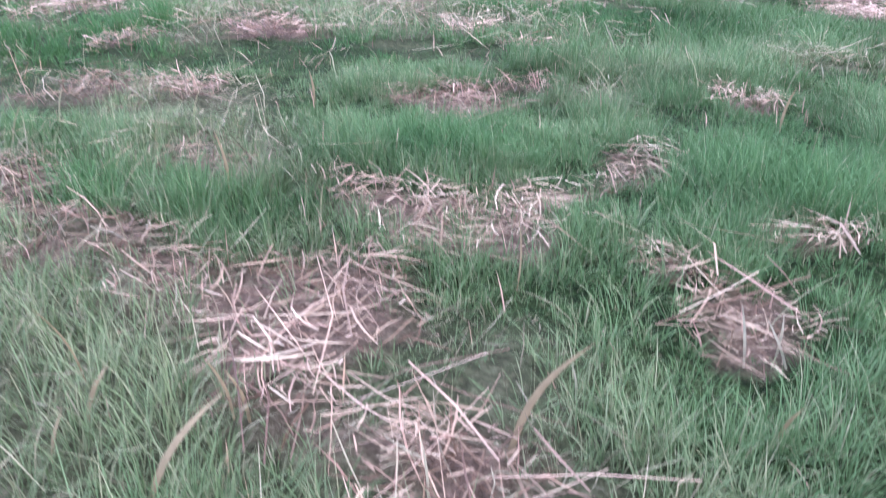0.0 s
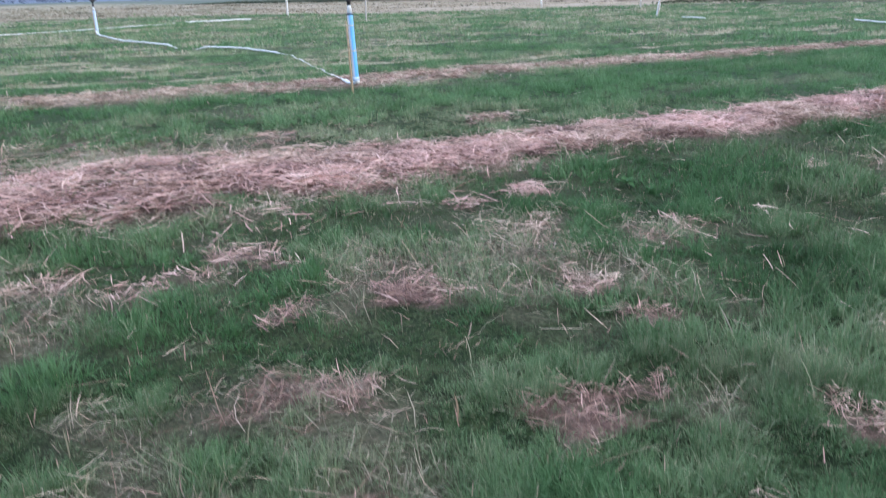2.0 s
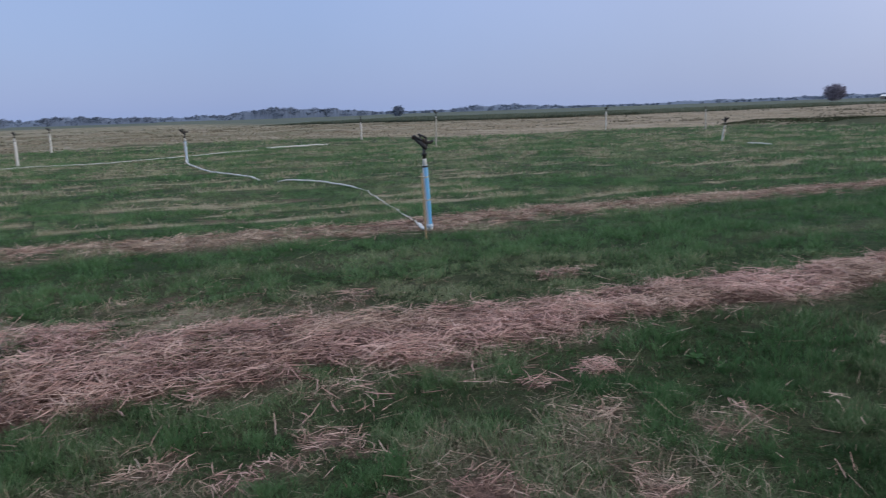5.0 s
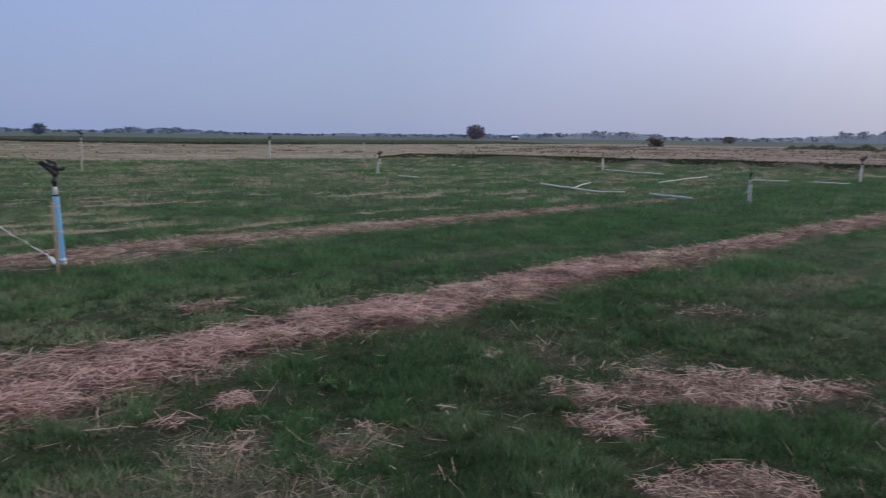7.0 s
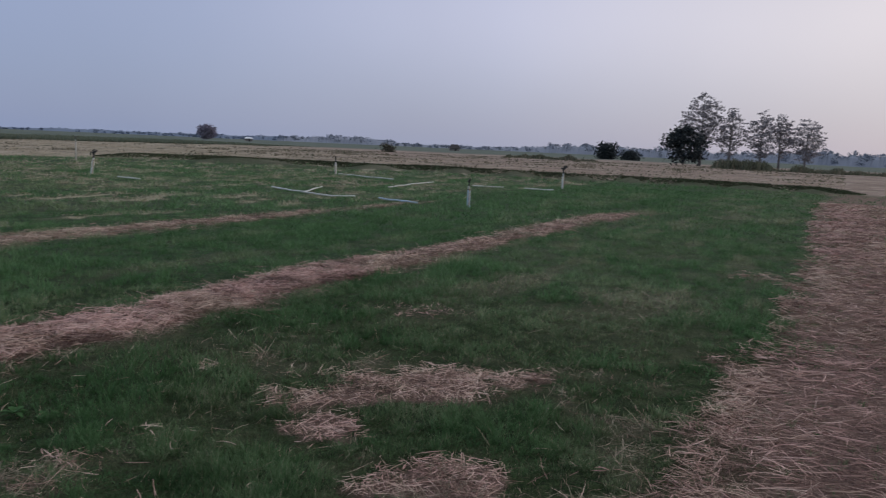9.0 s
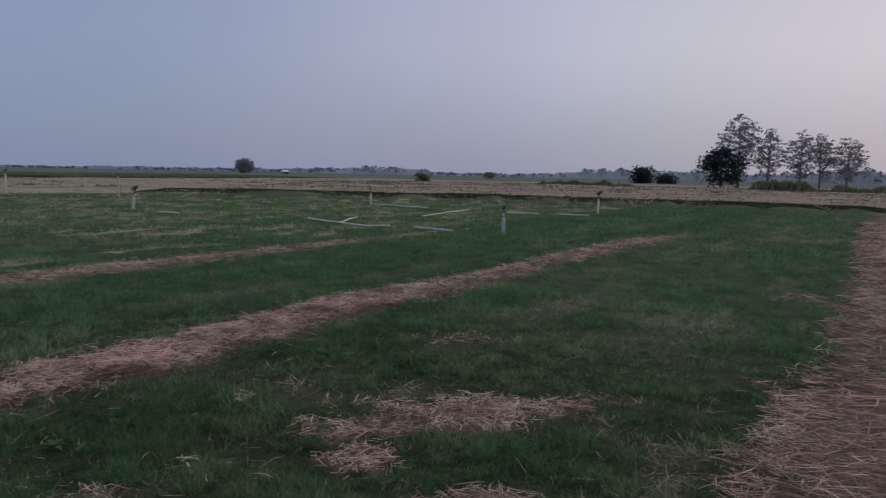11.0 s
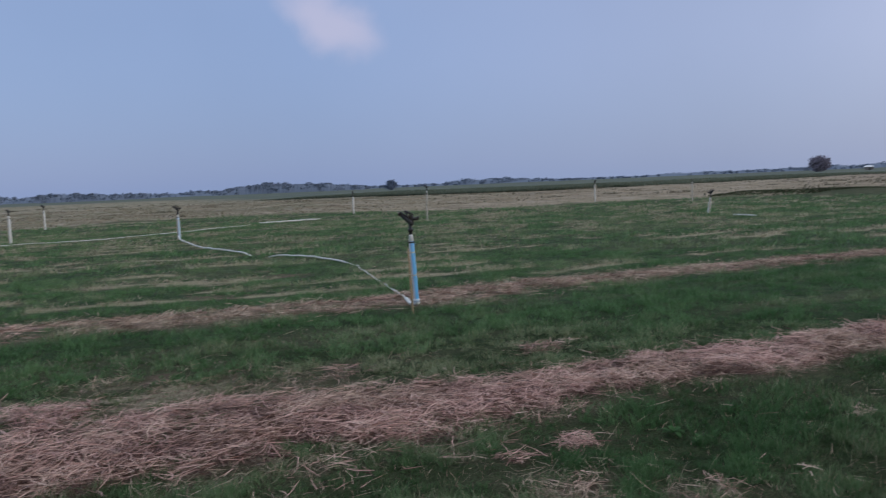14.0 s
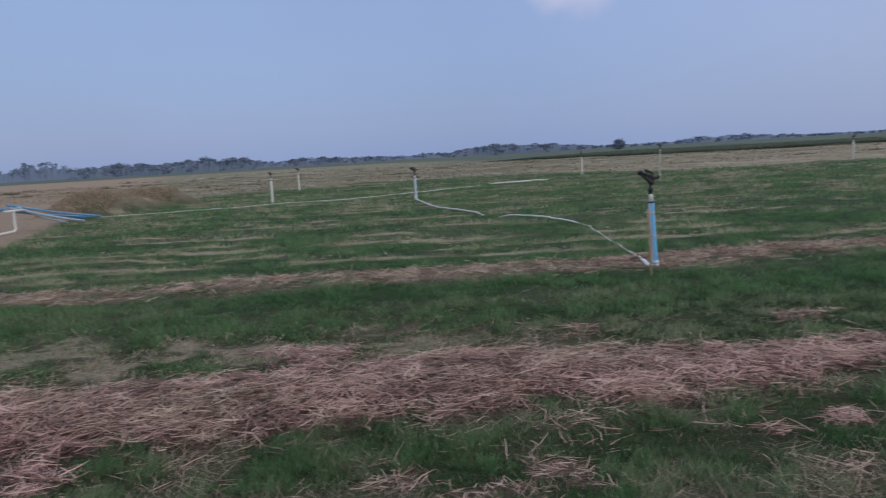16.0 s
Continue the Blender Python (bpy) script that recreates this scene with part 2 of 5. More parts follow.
def plain_look(color, rough, var=0.15, scale=20, metal=0.0, dirt=(0.2, 0.17, 0.12), dirty=0.25, relief=0.2):
    def build(nt, bsdf):
        n = noise_tex(nt, scale, 5)
        a = tuple(c * (1 - var) for c in color)
        b = tuple(min(1, c * (1 + var)) for c in color)
        col = ramp_of(nt, n, [(0.3, a), (0.7, b)])
        col = blend(nt, sharpen(nt, noise_tex(nt, scale * 0.3, 6, 0.7), 0.5, 0.75, 0.0, dirty), col, dirt)
        nt.links.new(col, bsdf.inputs["Base Color"])
        bsdf.inputs["Roughness"].default_value, bsdf.inputs["Metallic"].default_value = rough, metal
        bump(nt, bsdf, noise_tex(nt, scale * 3, 3), relief, 0.002)
    return build


GREEN = [(0.0, (0.010, 0.032, 0.007)), (0.5, (0.053, 0.140, 0.046)), (1.0, (0.124, 0.242, 0.098))]
DRY = [(0.0, (0.14, 0.12, 0.075)), (0.5, (0.30, 0.265, 0.18)), (1.0, (0.50, 0.45, 0.32))]
M_GROUND = material("field_ground", ground_look)
M_GRASS = material("grass_blade", blade_look(GREEN, DRY))
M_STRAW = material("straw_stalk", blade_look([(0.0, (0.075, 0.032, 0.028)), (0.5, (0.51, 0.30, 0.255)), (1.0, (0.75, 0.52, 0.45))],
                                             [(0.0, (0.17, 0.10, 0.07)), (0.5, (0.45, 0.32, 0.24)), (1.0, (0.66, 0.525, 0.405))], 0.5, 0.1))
M_THATCH = material("dead_thatch", blade_look([(0.0, (0.07, 0.065, 0.04)), (1.0, (0.40, 0.36, 0.25))], [(0.0, (0.09, 0.07, 0.05)), (1.0, (0.46, 0.38, 0.29))], 0.7, 0.15))
M_SWATH = material("cut_grass", blade_look([(0.0, (0.22, 0.205, 0.13)), (1.0, (0.44, 0.40, 0.29))], [(0.0, (0.24, 0.195, 0.14)), (1.0, (0.51, 0.42, 0.32))], 0.7, 0.15))
M_FALLOW = material("fallow_grass", blade_look([(0.0, (0.17, 0.15, 0.10)), (1.0, (0.24, 0.205, 0.14))], [(0.0, (0.36, 0.305, 0.225)), (1.0, (0.45, 0.385, 0.285))], 0.8, 0.5))
M_BANK = material("bank_grass", blade_look([(0.0, (0.035, 0.055, 0.028)), (1.0, (0.075, 0.105, 0.05))], [(0.0, (0.08, 0.065, 0.04)), (1.0, (0.18, 0.14, 0.09))], 0.8, 0.2))
M_HEAP = material("heap_grass", blade_look([(0.0, (0.31, 0.24, 0.17)), (1.0, (0.46, 0.37, 0.265))], [(0.0, (0.35, 0.275, 0.195)), (1.0, (0.52, 0.425, 0.31))], 0.8, 0.5))
M_WEED = material("far_weeds", blade_look([(0.0, (0.07, 0.084, 0.058)), (1.0, (0.135, 0.15, 0.10))], [(0.0, (0.16, 0.14, 0.105)), (1.0, (0.28, 0.245, 0.185))], 0.8, 0.4))
# crop green lightened and greyed, with the haze before it in the colour
M_CANE = material("cane_leaf", blade_look([(0.0, (0.10, 0.135, 0.10)), (1.0, (0.15, 0.185, 0.14))], [(0.0, (0.14, 0.13, 0.08)), (1.0, (0.24, 0.22, 0.14))], 0.7, 0.5))
M_BLUE = material("blue_pvc", plain_look((0.12, 0.30, 0.52), 0.4, 0.12, 12, dirt=(0.45, 0.48, 0.52), dirty=0.5))
def blue_white(nt, bsdf):
    """Blue pipe, white down one side, along a leaning line."""
    sep = nt.nodes.new("ShaderNodeSeparateXYZ")
    nt.links.new(nt.nodes.new("ShaderNodeTexCoord").outputs["Object"], sep.inputs[0])
    side = nt.nodes.new("ShaderNodeMath")
    side.operation = "MULTIPLY_ADD"
    nt.links.new(sep.outputs[2], side.inputs[0])
    side.inputs[1].default_value = 0.06
    nt.links.new(sep.outputs[0], side.inputs[2])
    col = blend(nt, sharpen(nt, side.outputs[0], 0.002, 0.02), (0.62, 0.64, 0.70), (0.12, 0.42, 0.74))
    col = blend(nt, sharpen(nt, noise_tex(nt, 5, 6, 0.7), 0.5, 0.75, 0.0, 0.4), col, (0.48, 0.52, 0.58))
    nt.links.new(col, bsdf.inputs["Base Color"])
    bsdf.inputs["Roughness"].default_value = 0.4


M_BLUEWHITE = material("blue_white_pvc", blue_white)
M_WHITE = material("white_pvc", plain_look((0.66, 0.67, 0.64), 0.5, 0.1, 12, dirt=(0.35, 0.33, 0.28), dirty=0.5))
M_POLE = material("beige_pvc", plain_look((0.44, 0.42, 0.36), 0.6, 0.1, 12, dirt=(0.28, 0.24, 0.18), dirty=0.5))
M_PALEBLUE = material("pale_blue_pvc", plain_look((0.46, 0.58, 0.70), 0.45, 0.12, 12, dirt=(0.5, 0.5, 0.48), dirty=0.5))
M_BLACK = material("black_plastic", plain_look((0.018, 0.018, 0.02), 0.45, 0.2, 30, dirty=0.12))
M_BROWN = material("weathered_brass", plain_look((0.05, 0.035, 0.028), 0.5, 0.25, 30, metal=0.3, dirty=0.2))
M_STAKE = material("bamboo_stake", plain_look((0.36, 0.27, 0.16), 0.7, 0.25, 25, dirt=(0.2, 0.15, 0.1), dirty=0.4))
M_CORD = material("straw_cord", plain_look((0.50, 0.44, 0.30), 0.8, 0.2, 40))
M_BARK = material("grey_bark", plain_look((0.11, 0.095, 0.085), 0.9, 0.3, 6, relief=0.6))
M_BARK_PALE = material("pale_bark", plain_look((0.20, 0.19, 0.19), 0.9, 0.25, 6, relief=0.5))
M_ROOF_PALE = material("pale_sheet_roof", plain_look((0.70, 0.72, 0.74), 0.5, 0.08, 2))
M_ROOF_DARK = material("dark_thatch", plain_look((0.05, 0.045, 0.045), 0.95, 0.3, 3))
M_WALL = material("shed_wall", plain_look((0.22, 0.20, 0.18), 0.9, 0.15, 3))


def leaf_look(lo, hi, through_light=0.2):
    def build(nt, bsdf):
        g = nt.nodes.new("ShaderNodeNewGeometry")
        col = ramp_of(nt, g.outputs["Random Per Island"], [(0.0, lo), (1.0, hi)])
        nt.links.new(col, bsdf.inputs["Base Color"])
        bsdf.inputs["Roughness"].default_value = 0.7
        bsdf.inputs["Specular IOR Level"].default_value = 0.2
        thin = nt.nodes.new("ShaderNodeBsdfTranslucent")
        nt.links.new(col, thin.inputs[0])
        ms = nt.nodes.new("ShaderNodeMixShader")
        ms.inputs[0].default_value = through_light
        nt.links.new(bsdf.outputs[0], ms.inputs[1])
        nt.links.new(thin.outputs[0], ms.inputs[2])
        nt.links.new(ms.outputs[0], nt.nodes["Material Output"].inputs[0])
    return build


# leaves greyed and paled: haze over their distance is put into the colour
M_LEAF = material("hazed_sparse_leaf", leaf_look((0.19, 0.185, 0.20), (0.32, 0.31, 0.33), 0.45))
M_DARKLEAF = material("dark_leaf", leaf_look((0.022, 0.030, 0.034), (0.055, 0.066, 0.066)))
# lone far tree: brownish crown with distance haze put into its colour
M_FARLEAF = material("hazed_far_leaf", leaf_look((0.205, 0.195, 0.25), (0.29, 0.27, 0.33), 0.3))
# woods: blue-grey haze of distance put into the leaf colours
M_WOODS = material("hazed_far_woods_leaf", leaf_look((0.15, 0.195, 0.27), (0.185, 0.23, 0.31), 0.1))
# the same woods paler: glow and haze on that side put into colour
M_WOODS_PALE = material("glow_hazed_woods_leaf", leaf_look((0.20, 0.23, 0.285), (0.25, 0.275, 0.33), 0.1))
M_WOODS_NEAR = material("hazed_near_woods_leaf", leaf_look((0.125, 0.16, 0.22), (0.155, 0.19, 0.255), 0.1))


# ---- plan of the field, all in metres ----
rng = np.random.default_rng(7)
RT = math.sqrt(0.5)


LATTICE = np.random.default_rng(23).random((512, 512)).ravel()


def vnoise(x, y, seed=0):
    fx, fy = np.floor(x), np.floor(y)
    ix, iy = fx.astype(np.int64) + 67 * seed, fy.astype(np.int64) + 151 * seed
    fx, fy = x - fx, y - fy
    fx, fy = fx * fx * (3 - 2 * fx), fy * fy * (3 - 2 * fy)
    x0, x1, y0, y1 = (ix & 511) << 9, ((ix + 1) & 511) << 9, iy & 511, (iy + 1) & 511
    a, b, c, d = LATTICE[x0 + y0], LATTICE[x1 + y0], LATTICE[x0 + y1], LATTICE[x1 + y1]
    return (a * (1 - fx) + b * fx) * (1 - fy) + (c * (1 - fx) + d * fx) * fy


def fbm(x, y, seed=0, octaves=4):
    out, amp, total = 0, 1.0, 0.0
    for k in range(octaves):
        out = out + amp * vnoise(x * 2**k + 17.3 * k, y * 2**k - 9.1 * k, seed + k)
        total += amp
        amp *= 0.55
    return out / total


def step01(x, a, b):
    t = np.clip((x - a) / (b - a), 0, 1)
    return t * t * (3 - 2 * t)


# the two main straw rows: along the row u, from edge to edge across it
ROW_A = ([-9, -2, -0.6, 0.6, 1.9, 2.5, 4, 5.5, 8.6, 11.5, 17.5, 21], [3.1, 3.48, 3.55, 3.66, 3.7, 3.86, 3.9, 3.94, 3.94, 4.05, 4.15, 3.8],
         [4.5, 4.8, 4.86, 5.04, 4.92, 4.76, 4.74, 4.78, 4.85, 4.62, 4.6, 4.3])
ROW_B = ([-9, -4.5, -2.6, -0.6, 1, 3, 4.5, 7, 10, 13, 17, 20], [8.4, 8.45, 8.6, 8.65, 8.5, 8.35, 8.4, 8.8, 8.8, 8.9, 9.1, 9.2],
         [9.4, 9.45, 9.6, 9.65, 9.45, 9.35, 9.6, 9.6, 9.6, 9.5, 9.4, 9.4])
# patches of bare straw: x, y, radius along x, radius along y, strength
PATCHES_START = [
    (0.38, 1.30, 0.17, 0.10, 1), (0.30, 0.94, 0.10, 0.11, 1), (0.69, 1.61, 0.05, 0.16, 0.7), (-0.28, 1.21, 0.09, 0.10, 0.9), (-0.05, 1.38, 0.12, 0.07, 0.8),
    (0.11, 0.98, 0.06, 0.06, 0.7), (0.53, 0.73, 0.06, 0.07, 0.9), (0.84, 1.06, 0.06, 0.07, 1), (0.74, 1.21, 0.04, 0.05, 0.8), (-0.55, 1.72, 0.10, 0.14, 0.7),
    (-0.38, 1.84, 0.09, 0.09, 0.7), (0.27, 1.98, 0.13, 0.18, 0.8), (0.42, 2.07, 0.05, 0.14, 0.6), (0.62, 0.74, 0.05, 0.05, 0.8), (0.38, 0.78, 0.05, 0.05, 0.8),
    (-0.25, 0.95, 0.13, 0.09, 0.9), (-0.05, 1.07, 0.17, 0.05, 0.8), (0.94, 2.11, 0.08, 0.10, 0.7), (0.94, 1.34, 0.06, 0.06, 0.8),
]
PATCHES_MIDDLE = [
    (-0.45, 2.57, 0.16, 0.17, 0.8), (0.11, 2.80, 0.17, 0.16, 0.75), (-0.42, 4.02, 0.14, 0.18, 0.75), (-1.48, 2.27, 0.15, 0.15, 0.65), (-0.82, 2.26, 0.08, 0.13, 0.65),
    (0.38, 3.67, 0.13, 0.2, 0.7), (0.36, 2.62, 0.11, 0.1, 0.65), (-1.83, 2.23, 0.18, 0.18, 0.6), (-1.31, 2.71, 0.19, 0.12, 0.7), (-0.25, 3.50, 0.12, 0.2, 0.6),
    (-0.3, 3.38, 0.23, 0.18, 0.45), (-0.71, 3.71, 0.12, 0.15, 0.5), (0.29, 3.47, 0.14, 0.14, 0.6),
]
PATCHES_EAST = [
    (2.37, 4.54, 0.52, 0.29, 1), (1.75, 4.36, 0.3, 0.2, 1), (1.63, 3.98, 0.2, 0.26, 1), (3.06, 4.51, 0.15, 0.12, 0.8), (2.05, 3.14, 0.2, 0.24, 1), (1.73, 3.17, 0.16, 0.13, 0.8),
    (1.01, 5.15, 0.08, 0.08, 0.7), (0.74, 3.98, 0.1, 0.2, 0.4), (2.88, 6.6, 0.35, 0.3, 0.35), (7.7, 8.1, 0.7, 0.4, 0.45), (4.7, 4.65, 0.2, 0.2, 0.5),
]
PATCHES_WEST = [
    (-3.9, 3.4, 0.3, 0.28, 0.6), (-4.0, 4.45, 0.22, 0.25, 0.6), (-4.3, 3.4, 0.5, 0.25, 0.6), (-1.4, 6.45, 0.22, 0.3, 0.5), (-2.74, 5.14, 0.18, 0.2, 0.5), (-3.5, 6.7, 0.3, 0.25, 0.5),
    (-7.4, 10.85, 0.5, 0.45, 0.6), (-9.8, 8.8, 0.8, 0.4, 0.5), (-7.0, 8.42, 0.5, 0.25, 0.6), (-12.76, 7.2, 0.6, 0.4, 0.5), (-3.3, 1.2, 0.25, 0.16, 0.6), (-1.4, 2.47, 0.2, 0.1, 0.5),
]
# clumps of taller, richer grass: x, y, radius along x and along y
LUSH = [(0.55, 4.45, 1.2, 0.95), (0.95, 3.3, 0.6, 0.5), (-2.4, 2.85, 0.55, 0.5), (1.1, 2.1, 0.4, 0.4), (2.2, 5.6, 0.9, 0.5),
        (0.95, 1.67, 0.2, 0.28), (-0.47, 1.46, 0.09, 0.13), (0.35, 1.59, 0.16, 0.11), (-1.0, 2.55, 0.2, 0.2), (-0.1, 2.3, 0.2, 0.14), (2.6, 3.7, 0.5, 0.4)]
# the edge of the straw lane: along it u, across it v
LANE_U, LANE_V = [3.4, 4.3, 6.5, 7.6, 10, 13, 18, 32], [0.18, 0.14, 0.02, -0.2, -0.1, -0.3, 0.0, 0.18]
BANK = (-28.8, 12.2, -31.4, 17.2)
EDGE_X = [-80, -38, -36, -30, -17, -9, -4, 7, 14, 18, 24, 29, 33, 60, 120]
EDGE_Y = [6, 20, 30, 39, 39, 47, 48.5, 46, 43, 40, 36, 33, 31, 18, 0]


def plan(x, y):
    """Cover of the field at x, y: straw, fallow, soil, lushness and height."""
    u, v = (x + y) * RT, (y - x) * RT
    wob = 0.44 * (fbm(u * 0.9, v * 0.9, 3) - 0.5) + 0.50 * (fbm(u * 2.7, v * 2.7, 5) - 0.5)
    rag = fbm(x * 3.7, y * 3.7, 7, 4) - 0.5
    fray = fbm(x * 13, y * 13, 8, 2) - 0.5
    straw, fringe = np.zeros_like(x), np.zeros_like(x)
    mound = np.zeros_like(x)
    for (us, lo, up), weight, end in ((ROW_A, 1.0, 21.5), (ROW_B, 0.62, 19.5)):
        a, b = np.interp(u, us, lo), np.interp(u, us, up)
        mid, half = (a + b) / 2, (b - a) / 2
        d = np.abs(v - mid + 0.55 * wob) / half
        d = d * (1.0 - 0.4 * step01(u, 10, 15) if end > 20 else 0.88) + 0.85 * rag + 0.45 * fray + 0.12
        band = (1 - step01(d, 0.78, 1.22)) * (1 - step01(u + 3 * wob, end - 3, end))
        holes = step01(0.6 * fbm(u * 0.9, v * 1.8, 11) + 0.4 * fbm(u * 3.3, v * 3.3, 12) - 0.10 * step01(v, 4.3, 4.8) * (v < 7) * (1 - step01(u, 1, 3)), 0.30, 0.50) * (1 - 0.65 * step01(u, 11, 16) * step01(fbm(u * 0.8, v * 2, 13), 0.42, 0.52))
        straw = np.maximum(straw, weight * band * ((0.42 if end > 20 else 0.05) + (0.58 if end > 20 else 0.95) * holes))
        fringe = np.maximum(fringe, (1 - step01(d, 0.9, 2.1)) * (1 - step01(u, end - 1, end + 2)))
        mound = np.maximum(mound, weight * (0.4 + 1.1 * fbm(u * 1.6, v * 1.6, 17)) * np.clip(1 - 0.8 * d * d, 0, 1) * (1 - step01(u, end - 3, end)))
    litter = np.where(v > 7.0, straw / 0.62, 0.8 * straw * step01(u, 10, 14))
    for px, py, rx, ry, s in PATCHES_START + PATCHES_MIDDLE + PATCHES_EAST + PATCHES_WEST:
        near = (np.abs(x - px) < rx * 2.4) & (np.abs(y - py) < ry * 2.4)
        if near.any():
            d = (0.9 if abs(px) > 1.2 or py < 2.2 else 1.15) * np.sqrt(((x[near] - px) / rx) ** 2 + ((y[near] - py) / ry) ** 2) + 0.6 * wob[near] + 1.1 * rag[near] + 1.5 * fray[near]
            straw[near] = np.maximum(straw[near], s * (1 - step01(d, 0.35, 1.5)))
    # the lane of trampled straw on which the camera stands
    side = v - np.interp(u, LANE_U, LANE_V)
    lane = (1 - step01(side + 0.5 * wob + 0.5 * rag, -0.38, 0.22)) * step01(v + wob, -3.2, -2.6) * np.maximum(step01(u + 2 * wob, 2.6, 3.8), step01(-v + wob, 0.75, 1.1))
    straw = np.maximum(straw, lane * (0.55 + 0.45 * step01(fbm(x * 1.7, y * 1.7, 15) - 0.3 * (side + 0.25), 0.35, 0.6)) * (1 - 0.3 * step01(u, 12, 20)))
    # faint pale swaths of cut grass, along the rows
    across = (v + 0.05 * u + 2.2 * (fbm(u * 0.25, v * 0.25, 20, 3) - 0.5)) / 1.12
    strip = np.floor(across + 0.5)
    line = 1 - step01(np.abs(across - strip) + 0.6 * (fbm(u * 1.5, v * 3.0, 19, 3) - 0.5), 0.12, 0.36)
    dash = step01(fbm(u * 0.6 + 31.7 * strip, strip * 5.3, 22, 3) + 0.65 * (fbm(u * 1.1, v * 2.6, 24, 3) - 0.5), 0.43, 0.60)
    pale = np.maximum(line * dash, 0.27 * step01(fbm(u * 0.3, v * 0.7, 21, 3), 0.48, 0.66)) * step01(v, 9.9, 10.6)
    pale = np.maximum(pale, 0.5 * step01(fbm(u * 0.55, v * 2.0, 23) + 0.3 * (fbm(u * 2.2, v * 5.0, 19, 3) - 0.5), 0.55, 0.68) * step01(u, 5.5, 9) * (v > -0.4) * (1 - step01(v, 3.2, 3.8)))
    thin = 0.55 * fbm(x * 3.4, y * 3.4, 27, 5) + 0.45 * fbm(x * 0.9, y * 0.9, 28, 3)
    thin = step01(thin, 0.43, 0.60) * (1 - step01(v, 3.4, 4.1)) * (1 - 0.7 * step01(u, 4.5, 6.5)) * (v > -0.5)
    rich = 0.85 * step01(v, 2.5, 3.1) * (1 - step01(v, 4.1, 4.6)) * step01(u, -3.5, -2) * (1 - step01(u, 8.5, 11)) * step01(fbm(x * 1.1, y * 1.1, 14, 3), 0.3, 0.5)
    for cx, cy, rx, ry in LUSH:
        rich = np.maximum(rich, 1 - step01(np.hypot((x - cx) / rx, (y - cy) / ry) + 1.5 * wob + 0.8 * rag, 0.6, 1.2))
    thatchy = 1 - step01(np.hypot((x + 0.3) / 0.8, (y - 3.0) / 0.95) + 1.5 * wob, 0.6, 1.2)
    thin = np.clip(thin + 0.7 * thatchy * (1 - rich) * step01(fbm(x * 4.5, y * 4.5, 26), 0.35, 0.6), 0, 1) * (1 - 0.85 * rich)
    pale = np.maximum(pale, 0.7 * thin)
    pale = np.maximum(pale, 0.75 * fringe * step01(fbm(u * 1.2, v * 2.4, 29), 0.42, 0.60))
    pale = np.maximum(pale, 0.9 * step01(v, 4.6, 5.1) * (1 - step01(v + 0.25 * u + 2 * wob, 5.6, 6.3)) * (1 - step01(u, 0.5, 3.0)) * step01(fbm(u * 2.0, v * 3.0, 30, 5), 0.38, 0.56))
    pale = np.maximum(pale, 0.3 * step01(fbm(u * 0.4, v * 1.3, 25), 0.56, 0.68) * step01(v, 5.2, 5.6) * (1 - step01(v, 7.5, 8.3)))
    loose = 0.5 * step01(fbm(x * 1.3, y * 1.3, 31), 0.50, 0.70) * 0.4 * (1 - step01(v, 3.2, 4.0)) * (1 - 0.7 * step01(u, 5, 7))
    straw = np.maximum(straw, loose)
    edge = np.interp(x, EDGE_X, EDGE_Y) + 1.5 * (fbm(x * 0.15, y * 0.15, 41) - 0.5)
    fallow = step01(y - edge, -0.3, 0.8)
    fallow = np.maximum(fallow, 0.6 * step01(-v + wob, 2.7, 3.4))
    soil = step01((6.8 + (-18.5 - x) * 0.565) - y + 1.5 * (wob), 0.0, 0.7) * step01(-x, 17.0, 18.5)
    pale = np.maximum(pale, 0.95 * litter) * (1 - fallow) * (1 - soil)
    straw = straw * (1 - fallow) * (1 - soil)
    lush = fbm(x * 0.8, y * 0.8, 51) * 0.6 + fbm(u * 0.25, v * 0.9, 53) * 0.4
    lush = lush + 0.26 * step01(v, 5.2, 5.8) * (1 - step01(v, 7.6, 8.4)) * step01(u, 2, 7)
    lush = lush + 0.2 * rich + 0.28 * step01(v + wob, 5.8, 6.3) * (1 - step01(v, 8.0, 8.6)) * (1 - step01(u, -0.8, 0.8))
    ridge = np.exp(-(((y - edge - 0.6) * 0.85) / 0.55) ** 2) * np.maximum(step01(x, -6, -2), 0.5 * step01(fbm(x * 0.25, 0 * x, 65), 0.56, 0.66)) * step01(v, -3.0, 0.5)
    # the heaped bank at the plot's far corner
    ax, ay, bx, by = BANK
    t = np.clip(((x - ax) * (bx - ax) + (y - ay) * (by - ay)) / ((bx - ax) ** 2 + (by - ay) ** 2), 0, 1)
    d = np.hypot(x - ax - (bx - ax) * t, y - ay - (by - ay) * t) + 0.9 * (fbm(x * 0.9, y * 0.9, 61) - 0.5)
    bank = (1 - step01(d, 0.25, 1.6)) * (0.75 + 0.5 * fbm(x * 0.7, y * 0.7, 63))
    z = 0.05 * (fbm(x * 0.9, y * 0.9, 71) - 0.5) + 0.03 * (fbm(x * 5, y * 5, 73, 3) - 0.5)
    z = z + 0.03 * mound + 0.32 * ridge + 0.8 * bank
    z = z + 0.35 * (fbm(x * 0.12, y * 0.12, 75) - 0.5) * step01(np.hypot(x, y), 30, 60)
    # distance beyond which the hazy ground colour takes over, by bearing
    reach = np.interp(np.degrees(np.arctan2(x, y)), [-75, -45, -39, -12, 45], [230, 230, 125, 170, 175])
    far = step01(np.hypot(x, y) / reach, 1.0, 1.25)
    fade = 1 - step01(np.hypot(x, y), 260, 600)
